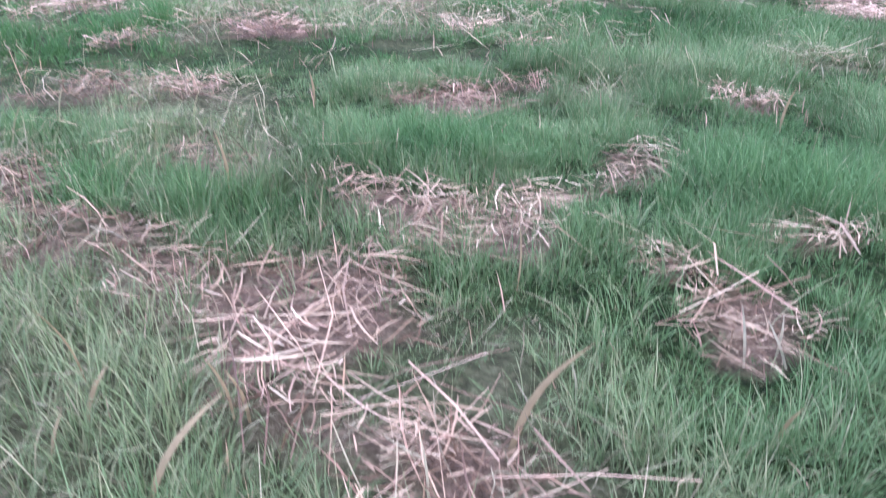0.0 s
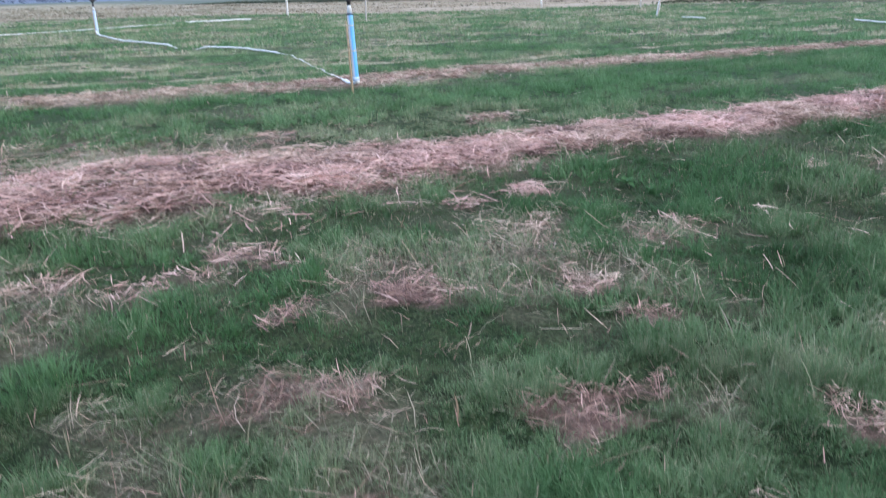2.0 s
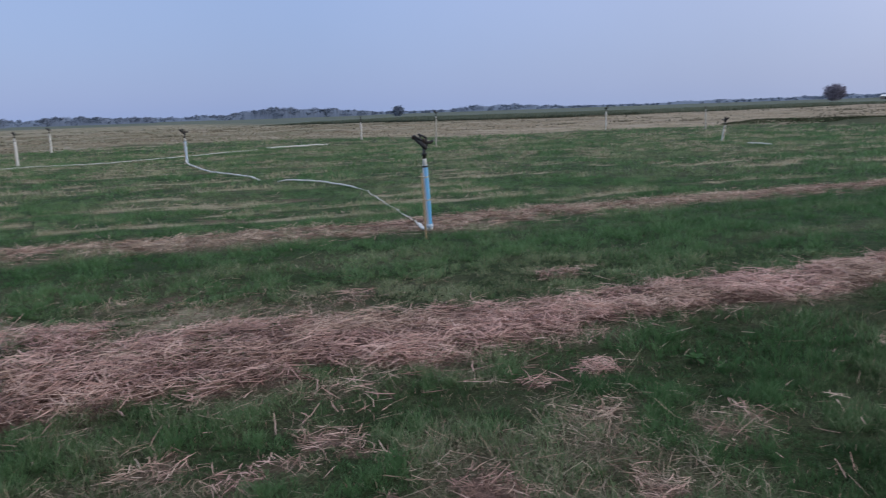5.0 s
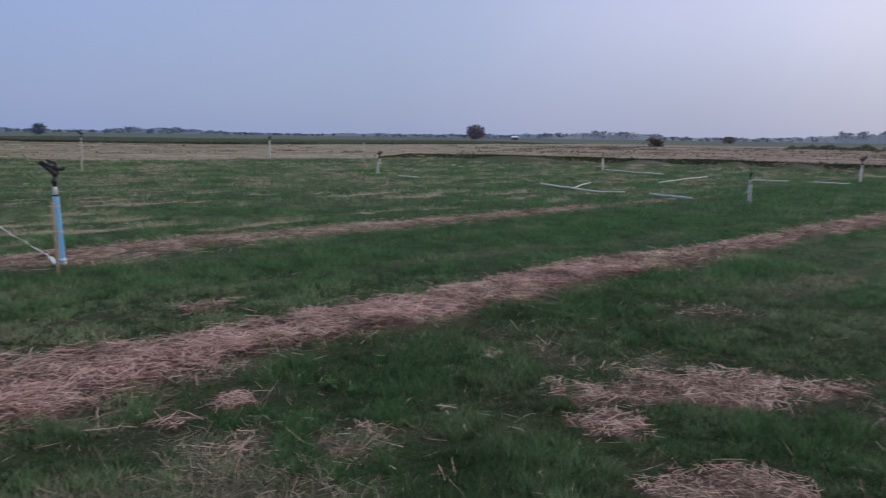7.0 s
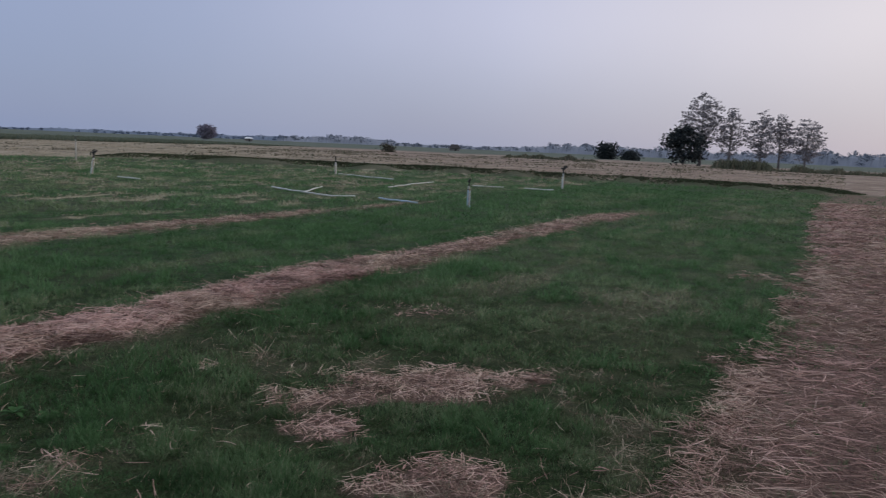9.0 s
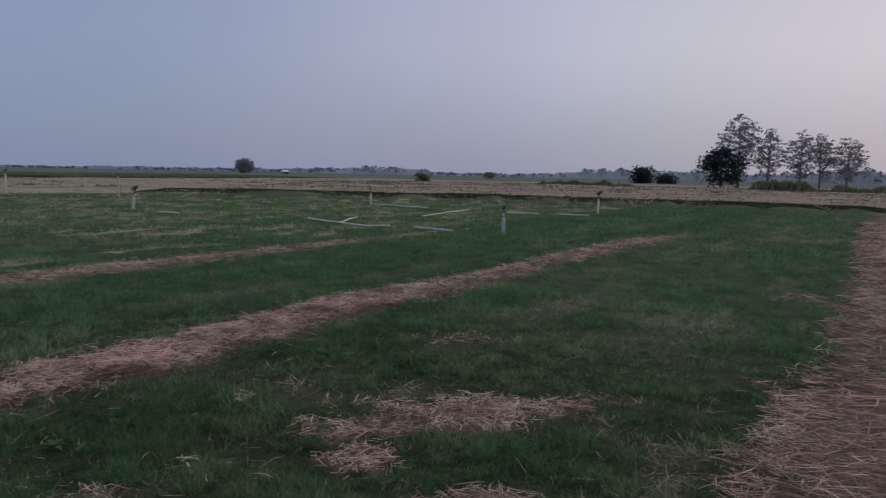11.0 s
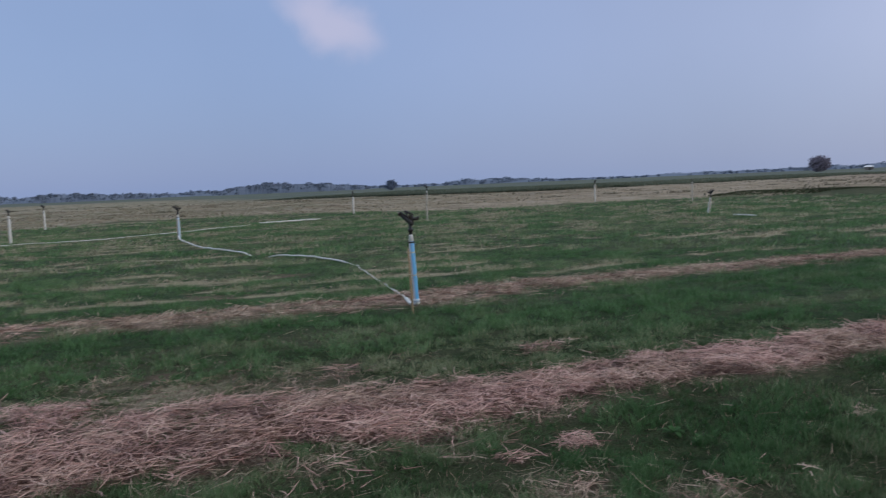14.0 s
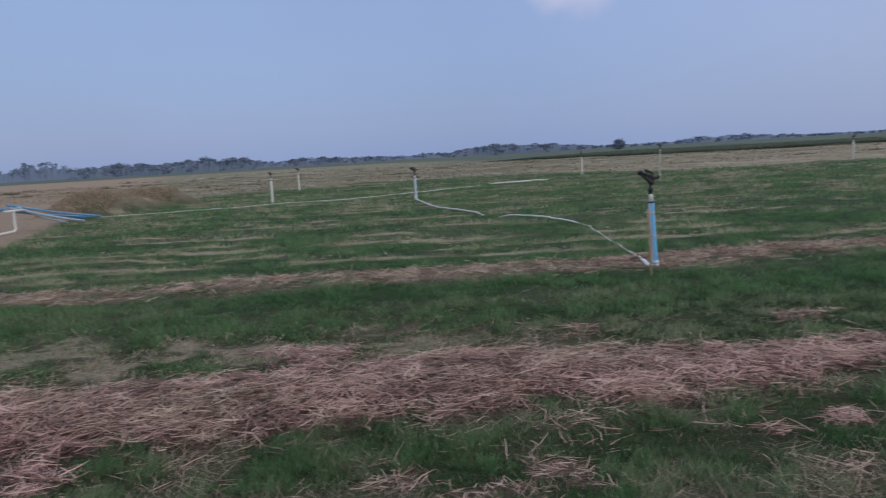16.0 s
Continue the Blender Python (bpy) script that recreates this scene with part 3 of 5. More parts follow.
    return dict(turf=0.85 * step01(np.hypot(x - 0.7, y), 5.5, 11.0), pale=pale, fringe=fringe, straw=straw, fallow=fallow, soil=np.maximum(soil, np.clip(bank * 1.3, 0, 1) * 0.8), verge=np.clip(ridge * 1.4, 0, 1) * 0.85, lush=lush, z=z * fade, u=u, v=v, ridge=ridge, bank=bank, far=far)


def mesh_of(name, verts, faces, mat, attrs=None, smooth=False):
    """One mesh object from arrays: verts (n, 3) and faces (m, k)."""
    me = bpy.data.meshes.new(name)
    n, (m, k) = len(verts), faces.shape
    me.vertices.add(n)
    me.vertices.foreach_set("co", np.ascontiguousarray(verts, np.float32).ravel())
    me.loops.add(m * k)
    me.loops.foreach_set("vertex_index", np.ascontiguousarray(faces, np.int32).ravel())
    me.polygons.add(m)
    me.polygons.foreach_set("loop_start", np.arange(0, m * k, k, dtype=np.int32))
    me.polygons.foreach_set("use_smooth", np.full(m, smooth))
    for key, values in (attrs or {}).items():
        me.attributes.new(key, "FLOAT", "POINT").data.foreach_set("value", np.ascontiguousarray(values, np.float32))
    me.materials.append(mat)
    me.update(calc_edges=True)
    me.validate()
    return new(name, me)


def axis_steps(lo, hi, step, reach, growth=1.13):
    inner = list(np.arange(lo, hi + step / 2, step))
    out, s = [], step
    a = lo
    left, right = [], []
    while a > -reach:
        s *= growth
        a -= s
        left.append(a)
    s, b = step, inner[-1]
    while b < reach:
        s *= growth
        b += s
        right.append(b)
    return np.array(left[::-1] + inner + right)


# the ground, one sheet out to the horizon
def build_ground():
    xs, ys = axis_steps(-7, 9, 0.09, 4200, 1.07), axis_steps(-0.5, 13, 0.09, 4200, 1.07)
    gx, gy = np.meshgrid(xs, ys)
    x, y = gx.ravel(), gy.ravel()
    p = plan(x, y)
    nx, ny = len(xs), len(ys)
    i = np.arange(nx * ny).reshape(ny, nx)
    faces = np.stack([i[:-1, :-1], i[:-1, 1:], i[1:, 1:], i[1:, :-1]], -1).reshape(-1, 4)
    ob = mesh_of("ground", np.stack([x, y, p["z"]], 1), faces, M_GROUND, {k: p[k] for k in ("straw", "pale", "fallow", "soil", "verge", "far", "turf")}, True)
    tagged(ob, "flat mown grass field with straw rows and fallow land", "ground", kind="structure")


build_ground()
STAND = (0.7, 0.0)  # the middle of the stretch that the camera walks


def scatter(r0, r1, density, az0=-78, az1=72):
    area = (r1 * r1 - r0 * r0) / 2 * radians(az1 - az0)
    n = int(area * density)
    r = np.sqrt(rng.uniform(r0 * r0, r1 * r1, n))
    a = np.radians(rng.uniform(az0, az1, n))
    return STAND[0] + r * np.sin(a), STAND[1] + r * np.cos(a)


def blades(x, y, z, h, w, lean, segs=2, droop=0.5, turn=None):
    """Curved tapering blades: vertices and faces (triangles)."""
    n = len(x)
    a = rng.uniform(0, 2 * np.pi, n) if turn is None else turn
    face = a + rng.normal(0, 0.6, n) + np.pi / 2
    dx, dy = np.cos(a), np.sin(a)
    sx, sy = np.cos(face) * w / 2, np.sin(face) * w / 2
    rows = []
    for k in range(segs + 1):
        t = k / segs
        out = lean * h * (t * (1 - droop) + droop * t * t)
        up = h * t * (1 - 0.35 * lean * t)
        wid = (1 - 0.35 * t) if k < segs else 0.0
        c = np.stack([x + dx * out, y + dy * out, z + up], 1)
        if k < segs:
            off = np.stack([sx * wid, sy * wid, np.zeros(n)], 1)
            rows += [c - off, c + off]
        else:
            rows += [c]
    v = np.stack(rows, 1)
    k = v.shape[1]
    tri = []
    for s in range(segs - 1):
        b = 2 * s
        tri += [(b, b + 1, b + 3), (b, b + 3, b + 2)]
    b = 2 * (segs - 1)
    tri += [(b, b + 1, b + 2)]
    f = (np.arange(n)[:, None, None] * k + np.array(tri)[None]).reshape(-1, 3)
    return v.reshape(-1, 3), f, k


def grass_zone(name, label, r0, r1, density, h0, h1, width, segs, mat, least=0.06, tuft=10, spread=0.016, az=(-76, 56)):
    """Grass in small tufts: the blades of one tuft lean out from its middle."""
    x, y = scatter(r0, r1, density / tuft, *az)
    p = plan(x, y)
    clump = 0.55 * fbm(x * 5, y * 5, 81, 3) + 0.45 * fbm(x * 1.7, y * 1.7, 83, 3)
    full = np.clip(0.1 + 3.2 * (clump - 0.29) + 1.3 * np.clip(p["lush"] - 0.5, 0, 1), least, 1)
    bare = (1 - 0.9 * step01(p["straw"], 0.15, 0.8)) * (1 - (0.85 if r1 < 9 else 0.2) * p["pale"]) * (1 - p["fallow"]) * (1 - p["soil"])
    keep = rng.random(len(x)) < full * bare
    x, y, clump = x[keep], y[keep], clump[keep]
    own, big = rng.normal(0, 1, len(x)), rng.uniform(0.6, 1.3, len(x))
    x, y, clump, own, big = (np.repeat(q, tuft) for q in (x, y, clump, own, big))
    n = len(x)
    turn, out = rng.uniform(0, 2 * np.pi, n), spread * np.sqrt(rng.random(n)) * big
    x, y = x + out * np.cos(turn), y + out * np.sin(turn)
    turn = turn + rng.normal(0, 0.5, n)
    p = plan(x, y)
    size = np.clip(0.2 + 1.5 * p["lush"] * step01(clump, 0.36, 0.64) + 0.4 * clump, 0.35, 1.8) * (1 - 0.35 * p["straw"]) * big
    h = rng.uniform(h0, h1, n) * size
    w = width * rng.uniform(0.7, 1.3, n)
    lean = np.clip(0.15 + 0.6 * out / spread + rng.normal(0, 0.22, n), 0.05, 1.5)
    v, f, k = blades(x, y, p["z"] - 0.004, h, w, lean, segs, 0.5, turn)
    swath = p["pale"] + 0.8 * step01(p["v"], 4.7, 5.2) * (1 - step01(p["v"], 5.6, 6.6)) * step01(p["u"], -1.5, 0.0) * (1 - step01(p["u"], 3.0, 5.5)) * step01(fbm(x * 1.1, y * 1.1, 97), 0.4, 0.6)
    middle = step01(p["v"], 5.4, 6.0) * (1 - step01(p["v"], 8.2, 8.8))
    yellow = np.clip(0.22 + (0.22 if r1 < 3 else 0.0) + 0.05 * own - 0.2 * middle + 1.2 * (fbm(x * 0.9, y * 0.9, 91) - 0.5) + 0.3 * p["straw"] - 1.1 * (p["lush"] - 0.5) + 0.75 * swath + 0.9 * p["fringe"] * (fbm(x * 1.9, y * 1.9, 99) - 0.3), 0.02, 1.0)
    # close by single blades have dried; farther off whole swaths look paler
    dry = np.where(rng.random(n) < yellow * 0.5, rng.uniform(0.3, 0.85, n), rng.uniform(0, 0.08, n) + 0.3 * yellow)
    if r0 >= 7:
        dry = np.clip(0.12 * yellow + 0.75 * p["pale"] + rng.normal(0, 0.04, n), 0, 1)
    far_off = 0.35 if r0 >= 7 else 1.0
    # the clump term also puts the shade between tufts into blade tone
    tone = 0.58 + far_off * (rng.normal(0, 0.10, n) + 0.07 * own) + 0.7 * (fbm(x * 2.3, y * 2.3, 95) - 0.5) + 1.15 * (clump - 0.5)
    tone = tone + 0.14 * step01(p["v"], 4.5, 6.2) + 0.1 * step01(p["v"], 9, 11) - 0.12 * step01(p["u"], 2.0, 3.5) * (1 - step01(p["u"], 5.5, 7.5)) * (1 - step01(p["v"], 3.5, 5)) + 0.1 * step01(p["u"], 7, 9) * (1 - step01(p["v"], 3.5, 5))
    ob = mesh_of(name, v, f, mat, {"dry": np.repeat(dry, k), "tone": np.repeat(np.clip(tone, 0, 1), k)})
    return tagged(ob, label, "grass", kind="stuff")


def straws(name, label, x, y, z0, length, width, heap, mat, upright=0.15, shade=0.0, tan=0.5, along=None, pieces=3):
    """Bent flat stalks lying in a heap."""
    n = len(x)
    a = rng.uniform(0, np.pi * 2, n)
    if along is not None:
        a = np.where(rng.random(n) < 0.6, rng.normal(along, 0.45, n), a)
    dx, dy = np.cos(a), np.sin(a)
    half = length / 2
    bend = rng.normal(0, 0.07, n) * length
    pitch = rng.normal(0, upright, n)
    lift = heap * rng.random(n)
    rows = []
    for t in np.linspace(-1, 1, pieces + 1):
        side = bend * (1 - t * t)
        c = np.stack([x + dx * half * t - dy * side, y + dy * half * t + dx * side, z0 + 0.008 + lift + half * t * pitch + 0.15 * np.abs(bend) * (1 - t * t)], 1)
        rolls = rng.normal(0, 0.5, n)
        off = np.stack([-dy * np.cos(rolls), dx * np.cos(rolls), np.sin(rolls)], 1) * (width / 2)[:, None] * (1.0 if abs(t) < 0.9 else 0.6)
        rows += [c - off, c + off]
    v = np.stack(rows, 1)
    v[..., 2] = np.maximum(v[..., 2], z0[:, None] + 0.002)
    k = 2 * pieces + 2
    f = (np.arange(n)[:, None, None] * k + np.array([(2 * i, 2 * i + 1, 2 * i + 3, 2 * i + 2) for i in range(pieces)])[None]).reshape(-1, 4)
    # tone falls with depth: shade inside the heap is put into stalk colour
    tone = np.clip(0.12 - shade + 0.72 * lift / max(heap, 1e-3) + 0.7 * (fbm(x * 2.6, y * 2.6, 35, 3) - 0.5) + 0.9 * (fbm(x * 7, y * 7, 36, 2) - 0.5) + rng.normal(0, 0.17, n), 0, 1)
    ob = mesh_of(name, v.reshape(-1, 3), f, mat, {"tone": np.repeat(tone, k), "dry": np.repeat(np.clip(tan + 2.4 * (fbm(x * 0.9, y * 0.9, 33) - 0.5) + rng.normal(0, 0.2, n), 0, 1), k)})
    return tagged(ob, label, "straw", kind="stuff")


def build_grass():
    near = "short green mown grass mixed with dry blades"
    grass_zone("mown_grass", near, 0.3, 2.4, 54000, 0.03, 0.075, 0.0014, 2, M_GRASS, 0.3, 16, 0.014, (-58, 26))
    grass_zone("mown_grass", near, 2.4, 4.4, 13500, 0.035, 0.085, 0.0023, 2, M_GRASS, 0.12, 16, 0.02)
    grass_zone("mown_grass", near, 4.4, 8, 4700, 0.035, 0.09, 0.0037, 2, M_GRASS, 0.1, 14, 0.028)
    grass_zone("mown_grass", near, 8, 16, 1700, 0.04, 0.11, 0.0072, 1, M_GRASS, 0.5, 10, 0.05)
    grass_zone("mown_grass", near, 0.3, 5, 1500, 0.035, 0.09, 0.006, 1, M_GRASS, 0.2, 12, 0.03, (56, 284))
    far = "short green mown grass in faint mown swaths"
    grass_zone("mown_grass", far, 16, 36, 260, 0.06, 0.13, 0.022, 1, M_GRASS, 0.65, 5, 0.1)
    grass_zone("mown_grass", far, 36, 60, 50, 0.06, 0.14, 0.05, 1, M_GRASS, 0.65, 3, 0.12)


def row_straw(name, label, row, u0, u1, density, length, width, heap, tan=0.4):
    n = int((u1 - u0) * 2.5 * density)
    u = rng.uniform(u0, u1, n)
    v = np.interp(u, row[0], [(a + b) / 2 for a, b in zip(row[1], row[2])]) + rng.uniform(-1.25, 1.25, n)
    x, y = (u - v) * RT, (u + v) * RT
    p = plan(x, y)
    keep = rng.random(n) < step01(p["straw"], 0.12, 0.8) + 0.07 * p["fringe"]
    x, y, z = x[keep], y[keep], p["z"][keep]
    k = len(x)
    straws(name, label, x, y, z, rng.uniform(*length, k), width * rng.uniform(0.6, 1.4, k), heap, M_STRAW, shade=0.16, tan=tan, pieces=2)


def build_straw():
    row_straw("straw_row", "raked row of pinkish dry straw on mown grass", ROW_A, -8, 9, 3000, (0.04, 0.22), 0.0050, 0.055, 0.28)
    row_straw("straw_row", "raked row of pinkish dry straw on mown grass", ROW_A, 9, 21.5, 560, (0.06, 0.3), 0.009, 0.035, 0.8)
    row_straw("straw_row", "thin raked row of dry straw beyond the first", ROW_B, -8, 20, 760, (0.05, 0.26), 0.0085, 0.025, 0.95)
    # patches and loose stalks between the rows
    x, y = scatter(0.3, 9, 2300, -76, 56)
    p = plan(x, y)
    keep = (rng.random(len(x)) < 0.95 * step01(p["straw"], 0.12, 0.85)) & (p["v"] < 3.4) & (p["v"] > -0.3) & (np.hypot(x - STAND[0], y) > 2.1 + rng.random(len(x)))
    x, y, z = x[keep], y[keep], p["z"][keep]
    straws("straw_patch", "patches of flattened dry straw in the grass", x, y, z, 0.03 + 0.13 * rng.random(len(x)) ** 1.6, (0.0020 + 0.00042 * np.hypot(x - STAND[0], y)) * rng.uniform(0.6, 1.5, len(x)), 0.03, M_STRAW)
    x, y = scatter(0.3, 7, 430, -76, 56)
    p = plan(x, y)
    keep = (p["v"] > -0.4) & (p["fallow"] < 0.5) & (rng.random(len(x)) < step01(np.hypot(x - STAND[0], y), 0.6, 2.6) * (0.035 + 0.8 * step01(p["pale"], 0.2, 0.65)))
    x, y, z = x[keep], y[keep], p["z"][keep]
    straws("loose_straw", "loose dry stalks caught in the grass", x, y, z + 0.01, 0.05 + 0.13 * rng.random(len(x)) ** 1.5, (0.0011 + 0.0003 * np.hypot(x - STAND[0], y)) * rng.uniform(0.6, 1.4, len(x)), 0.04, M_STRAW, 0.3, 0.1, 1.0)
    x, y = scatter(7, 40, 80)
    p = plan(x, y)
    keep = rng.random(len(x)) < 0.95 * step01(p["pale"], 0.55, 0.95)
    x, y, z = x[keep], y[keep], p["z"][keep]
    straws("cut_swaths", "pale cut grass lying in faint swaths", x, y, z + 0.02, rng.uniform(0.03, 0.13, len(x)), 0.006 + 0.0007 * np.hypot(x, y), 0.05, M_SWATH, 0.3, pieces=1)
    x, y = scatter(0.3, 2.9, 6000, -58, 40)
    p = plan(x, y)
    keep = (rng.random(len(x)) < step01(p["straw"], 0.2, 0.6)) & (p["v"] > -0.4)
    x, y, z = x[keep], y[keep], p["z"][keep]
    straws("straw_patch", "patches of short broken straw in the grass", x, y, z, 0.015 + 0.09 * rng.random(len(x)) ** 2, 0.0016 * rng.uniform(0.5, 1.8, len(x)), 0.02, M_STRAW, 0.25, 0.26)
    x, y = (np.concatenate(q) for q in zip(scatter(0.3, 5.0, 1900, -70, 50), scatter(5.0, 9.5, 650, -76, 56)))
    p = plan(x, y)
    keep = rng.random(len(x)) < 0.9 * step01(p["pale"], 0.15, 0.7)
    x, y, z = x[keep], y[keep], p["z"][keep]
    r = np.hypot(x - STAND[0], y)
    straws("thatch", "thin dead thatch between the grass blades", x, y, z, (0.02 + 0.13 * rng.random(len(x)) ** 2) * np.clip(0.3 + 0.3 * r, 0.4, 1), (0.0008 + 0.00042 * r) * rng.uniform(0.7, 1.4, len(x)), 0.045, M_THATCH, 0.45, pieces=2)
    # cut stubble stalks standing in the patches
    x, y = scatter(0.3, 6, 600, -76, 56)
    p = plan(x, y)
    keep = (rng.random(len(x)) < 0.15 + 0.85 * step01(p["straw"], 0.25, 0.7)) & (p["v"] < 3.4) & (p["v"] > -0.5)
    x, y, z = x[keep], y[keep], p["z"][keep]
    k0 = len(x)
    v, f, k = blades(x, y, z, rng.uniform(0.02, 0.065, k0), rng.uniform(0.0012, 0.003, k0), np.abs(rng.normal(0.5, 0.5, k0)), 2, 0.2)
    ob = mesh_of("stubble", v, f, M_STRAW, {"dry": np.repeat(rng.random(k0), k), "tone": np.repeat(rng.uniform(0.2, 0.75, k0), k)})
    tagged(ob, "pale cut stubble stalks standing in straw patches", "stubble", kind="stuff")
    # the lane of trampled straw
    n = 92000
    u, v = 2.2 + 31 * rng.random(n) ** 1.75, rng.uniform(-3.0, 0.45, n)
    u[:28000] = rng.uniform(-7, 4.2, 28000)
    x, y = (u - v) * RT, (u + v) * RT
    p = plan(x, y)
    keep = (rng.random(n) < step01(p["straw"], 0.15, 0.8)) & ((v > -1.5) | (rng.random(n) < 0.4))
    x, y, z = x[keep], y[keep], p["z"][keep]
    r = np.hypot(x - STAND[0], y)
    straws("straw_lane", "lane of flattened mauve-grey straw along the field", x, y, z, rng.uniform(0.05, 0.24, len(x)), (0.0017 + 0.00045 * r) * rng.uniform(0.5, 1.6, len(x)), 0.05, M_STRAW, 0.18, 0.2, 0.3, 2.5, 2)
    # tall dry leaf blades standing in the grass close by
    x, y = scatter(0.35, 5.0, 14)
    p = plan(x, y)
    keep = (p["v"] > -0.5) & (p["v"] < 3.6)
    x, y, z = x[keep], y[keep], p["z"][keep]
    k0 = len(x)
    v, f, k = blades(x, y, z, rng.uniform(0.06, 0.15, k0), rng.uniform(0.0015, 0.0035, k0), np.abs(rng.normal(0.7, 0.5, k0)), 4, 0.7)
    ob = mesh_of("dry_leaf_blades", v, f, M_GRASS, {"dry": np.full(k0 * k, 0.9), "tone": np.repeat(rng.uniform(0.15, 0.65, k0), k)})
    tagged(ob, "bent yellowed leaf blades standing in the grass", "grass", kind="stuff")


def tuft_field(name, label, x, y, z, h, w, mat, dry, lean=0.5):
    n = len(x)
    v, f, k = blades(x, y, z - 0.02, h, w, np.abs(rng.normal(lean, 0.3, n)), 1)
    ob = mesh_of(name, v, f, mat, {"dry": np.repeat(dry, k), "tone": np.repeat(rng.random(n), k)})
    return tagged(ob, label, "grass", kind="stuff")


def build_fallow():
    x, y = scatter(28, 110, 10, -78, 60)
    p = plan(x, y)
    r = np.hypot(x - STAND[0], y)
    keep = (p["fallow"] > 0.4) & (rng.random(len(x)) < np.clip(60 / r, 0.25, 1)) & (p["v"] > -0.9)
    x, y, z, r = x[keep], y[keep], p["z"][keep], r[keep]
    patch = 0.6 * fbm(x * 0.05, y * 0.28, 101) + 0.4 * fbm(x * 0.3, y * 0.9, 103)
    left = step01(-x, 8, 25)
    h = rng.uniform(0.03, 0.09, len(x)) * (0.7 + 0.6 * left) * (0.5 + patch)
    tuft_field("fallow_stubble", "dry tan stubble and weeds of the fallow land", x, y, z, h, 0.05 + 0.0011 * r, M_FALLOW, np.clip(0.62 + 3.4 * (patch - 0.5) - 0.25 * step01(-x, 20, 40) + rng.normal(0, 0.12, len(x)), 0, 1))
    n = 60000
    r, a = np.sqrt(rng.uniform(34**2, 150**2, n)), np.radians(rng.uniform(-60, 60, n))
    x, y = STAND[0] + r * np.sin(a), r * np.cos(a)
    p = plan(x, y)
    keep = (p["fallow"] > 0.5) & (rng.random(len(x)) < step01(0.55 * fbm(x * 0.1, y * 0.3, 105) + 0.45 * fbm(x * 0.9, y * 0.9, 106, 2) - 0.06 * (x < 0) + 0.05 * step01(x, 5, 15), 0.52, 0.66)) & (p["v"] > -0.9)
    x, y, z, r = x[keep], y[keep], p["z"][keep], r[keep]
    tuft_field("fallow_weeds", "dark weeds in the fallow stubble", x, y, z, rng.uniform(0.05, 0.2, len(x)), 0.1 + 0.0016 * r, M_WEED, np.clip(rng.normal(0.65, 0.3, len(x)), 0, 1))
    # the low bank along the plot's edge, with dark rough grass
    n = 64000
    x = rng.uniform(-6, 60, n)
    y = np.interp(x, EDGE_X, EDGE_Y) + rng.normal(0.35, 0.6, n)
    p = plan(x, y)
    keep = (p["ridge"] > 0.25) & (rng.random(n) < 0.35 + 0.65 * step01(fbm(x * 0.5, y * 0.5, 111), 0.3, 0.6))
    x, y, z = x[keep], y[keep], p["z"][keep]
    tuft_field("bank_grass", "dark rough grass on the low bank", x, y, z, rng.uniform(0.04, 0.10, len(x)), rng.uniform(0.06, 0.13, len(x)), M_BANK, 0.6 * rng.random(len(x)) ** 2)
    # rough grass over the heaped bank
    n = 7000
    t, s = rng.uniform(-0.2, 1.2, n), rng.uniform(-1.7, 1.7, n)
    ax, ay, bx, by = BANK
    ln = math.hypot(bx - ax, by - ay)
    x, y = ax + (bx - ax) * t - (by - ay) / ln * s, ay + (by - ay) * t + (bx - ax) / ln * s
    p = plan(x, y)
    tuft_field("heap_grass", "dry brown grass hanging over the heaped earth bank", x, y, p["z"], rng.uniform(0.05, 0.16, n), rng.uniform(0.03, 0.07, n), M_HEAP, np.clip(rng.normal(0.6, 0.3, n), 0, 1), 0.9)
    # tussocks that stand out of the stubble
    k = 170
    r, a = np.sqrt(rng.uniform(46**2, 140**2, k)), np.radians(rng.uniform(-72, 56, k))
    cx, cy, big = STAND[0] + r * np.sin(a), r * np.cos(a), rng.uniform(0.25, 0.9, k) ** 1.5
    m = 46
    x, y = (np.repeat(q, m) + rng.normal(0, 1, k * m) * np.repeat(big, m) * w for q, w in ((cx, 1.3), (cy, 0.6)))
    h = np.repeat(big, m) * rng.uniform(0.2, 0.6, k * m)
    p = plan(x, y)
    keep = (p["fallow"] > 0.6) & (p["v"] > -0.9)
    tuft_field("weed_tussocks", "brown and green weed tussocks on the fallow land", x[keep], y[keep], p["z"][keep], h[keep], 0.06 + 0.0012 * np.hypot(x, y)[keep], M_WEED, np.clip(np.repeat(rng.uniform(0.35, 1, k), m) + rng.normal(0, 0.15, k * m), 0, 1)[keep], 0.6)
    # the tall green crop beyond the fallow land
    n = 60000
    s = rng.random(n)
    ex = np.interp(s, [0, 0.25, 0.5, 0.7, 1.0], [-84, -60, -40, -22, 30])
    ey = np.interp(s, [0, 0.25, 0.5, 0.7, 1.0], [104, 100, 96, 110, 190])
    d = 60 * rng.random(n) ** 2.2
    nx, ny = -0.25, 0.97
    x, y = ex + nx * d, ey + ny * d
    h = rng.uniform(0.3, 0.6, n) * (0.7 + 0.5 * fbm(x * 0.1, y * 0.1, 121)) * np.clip(np.minimum(s * 8, (1 - s) * 8), 0.15, 1)
    tuft_field("crop_field", "dense green leafy crop standing beyond the fallow land", x, y, np.zeros(n), h, rng.uniform(0.12, 0.3, n), M_CANE, 0.6 * rng.random(n) ** 3, 0.3)


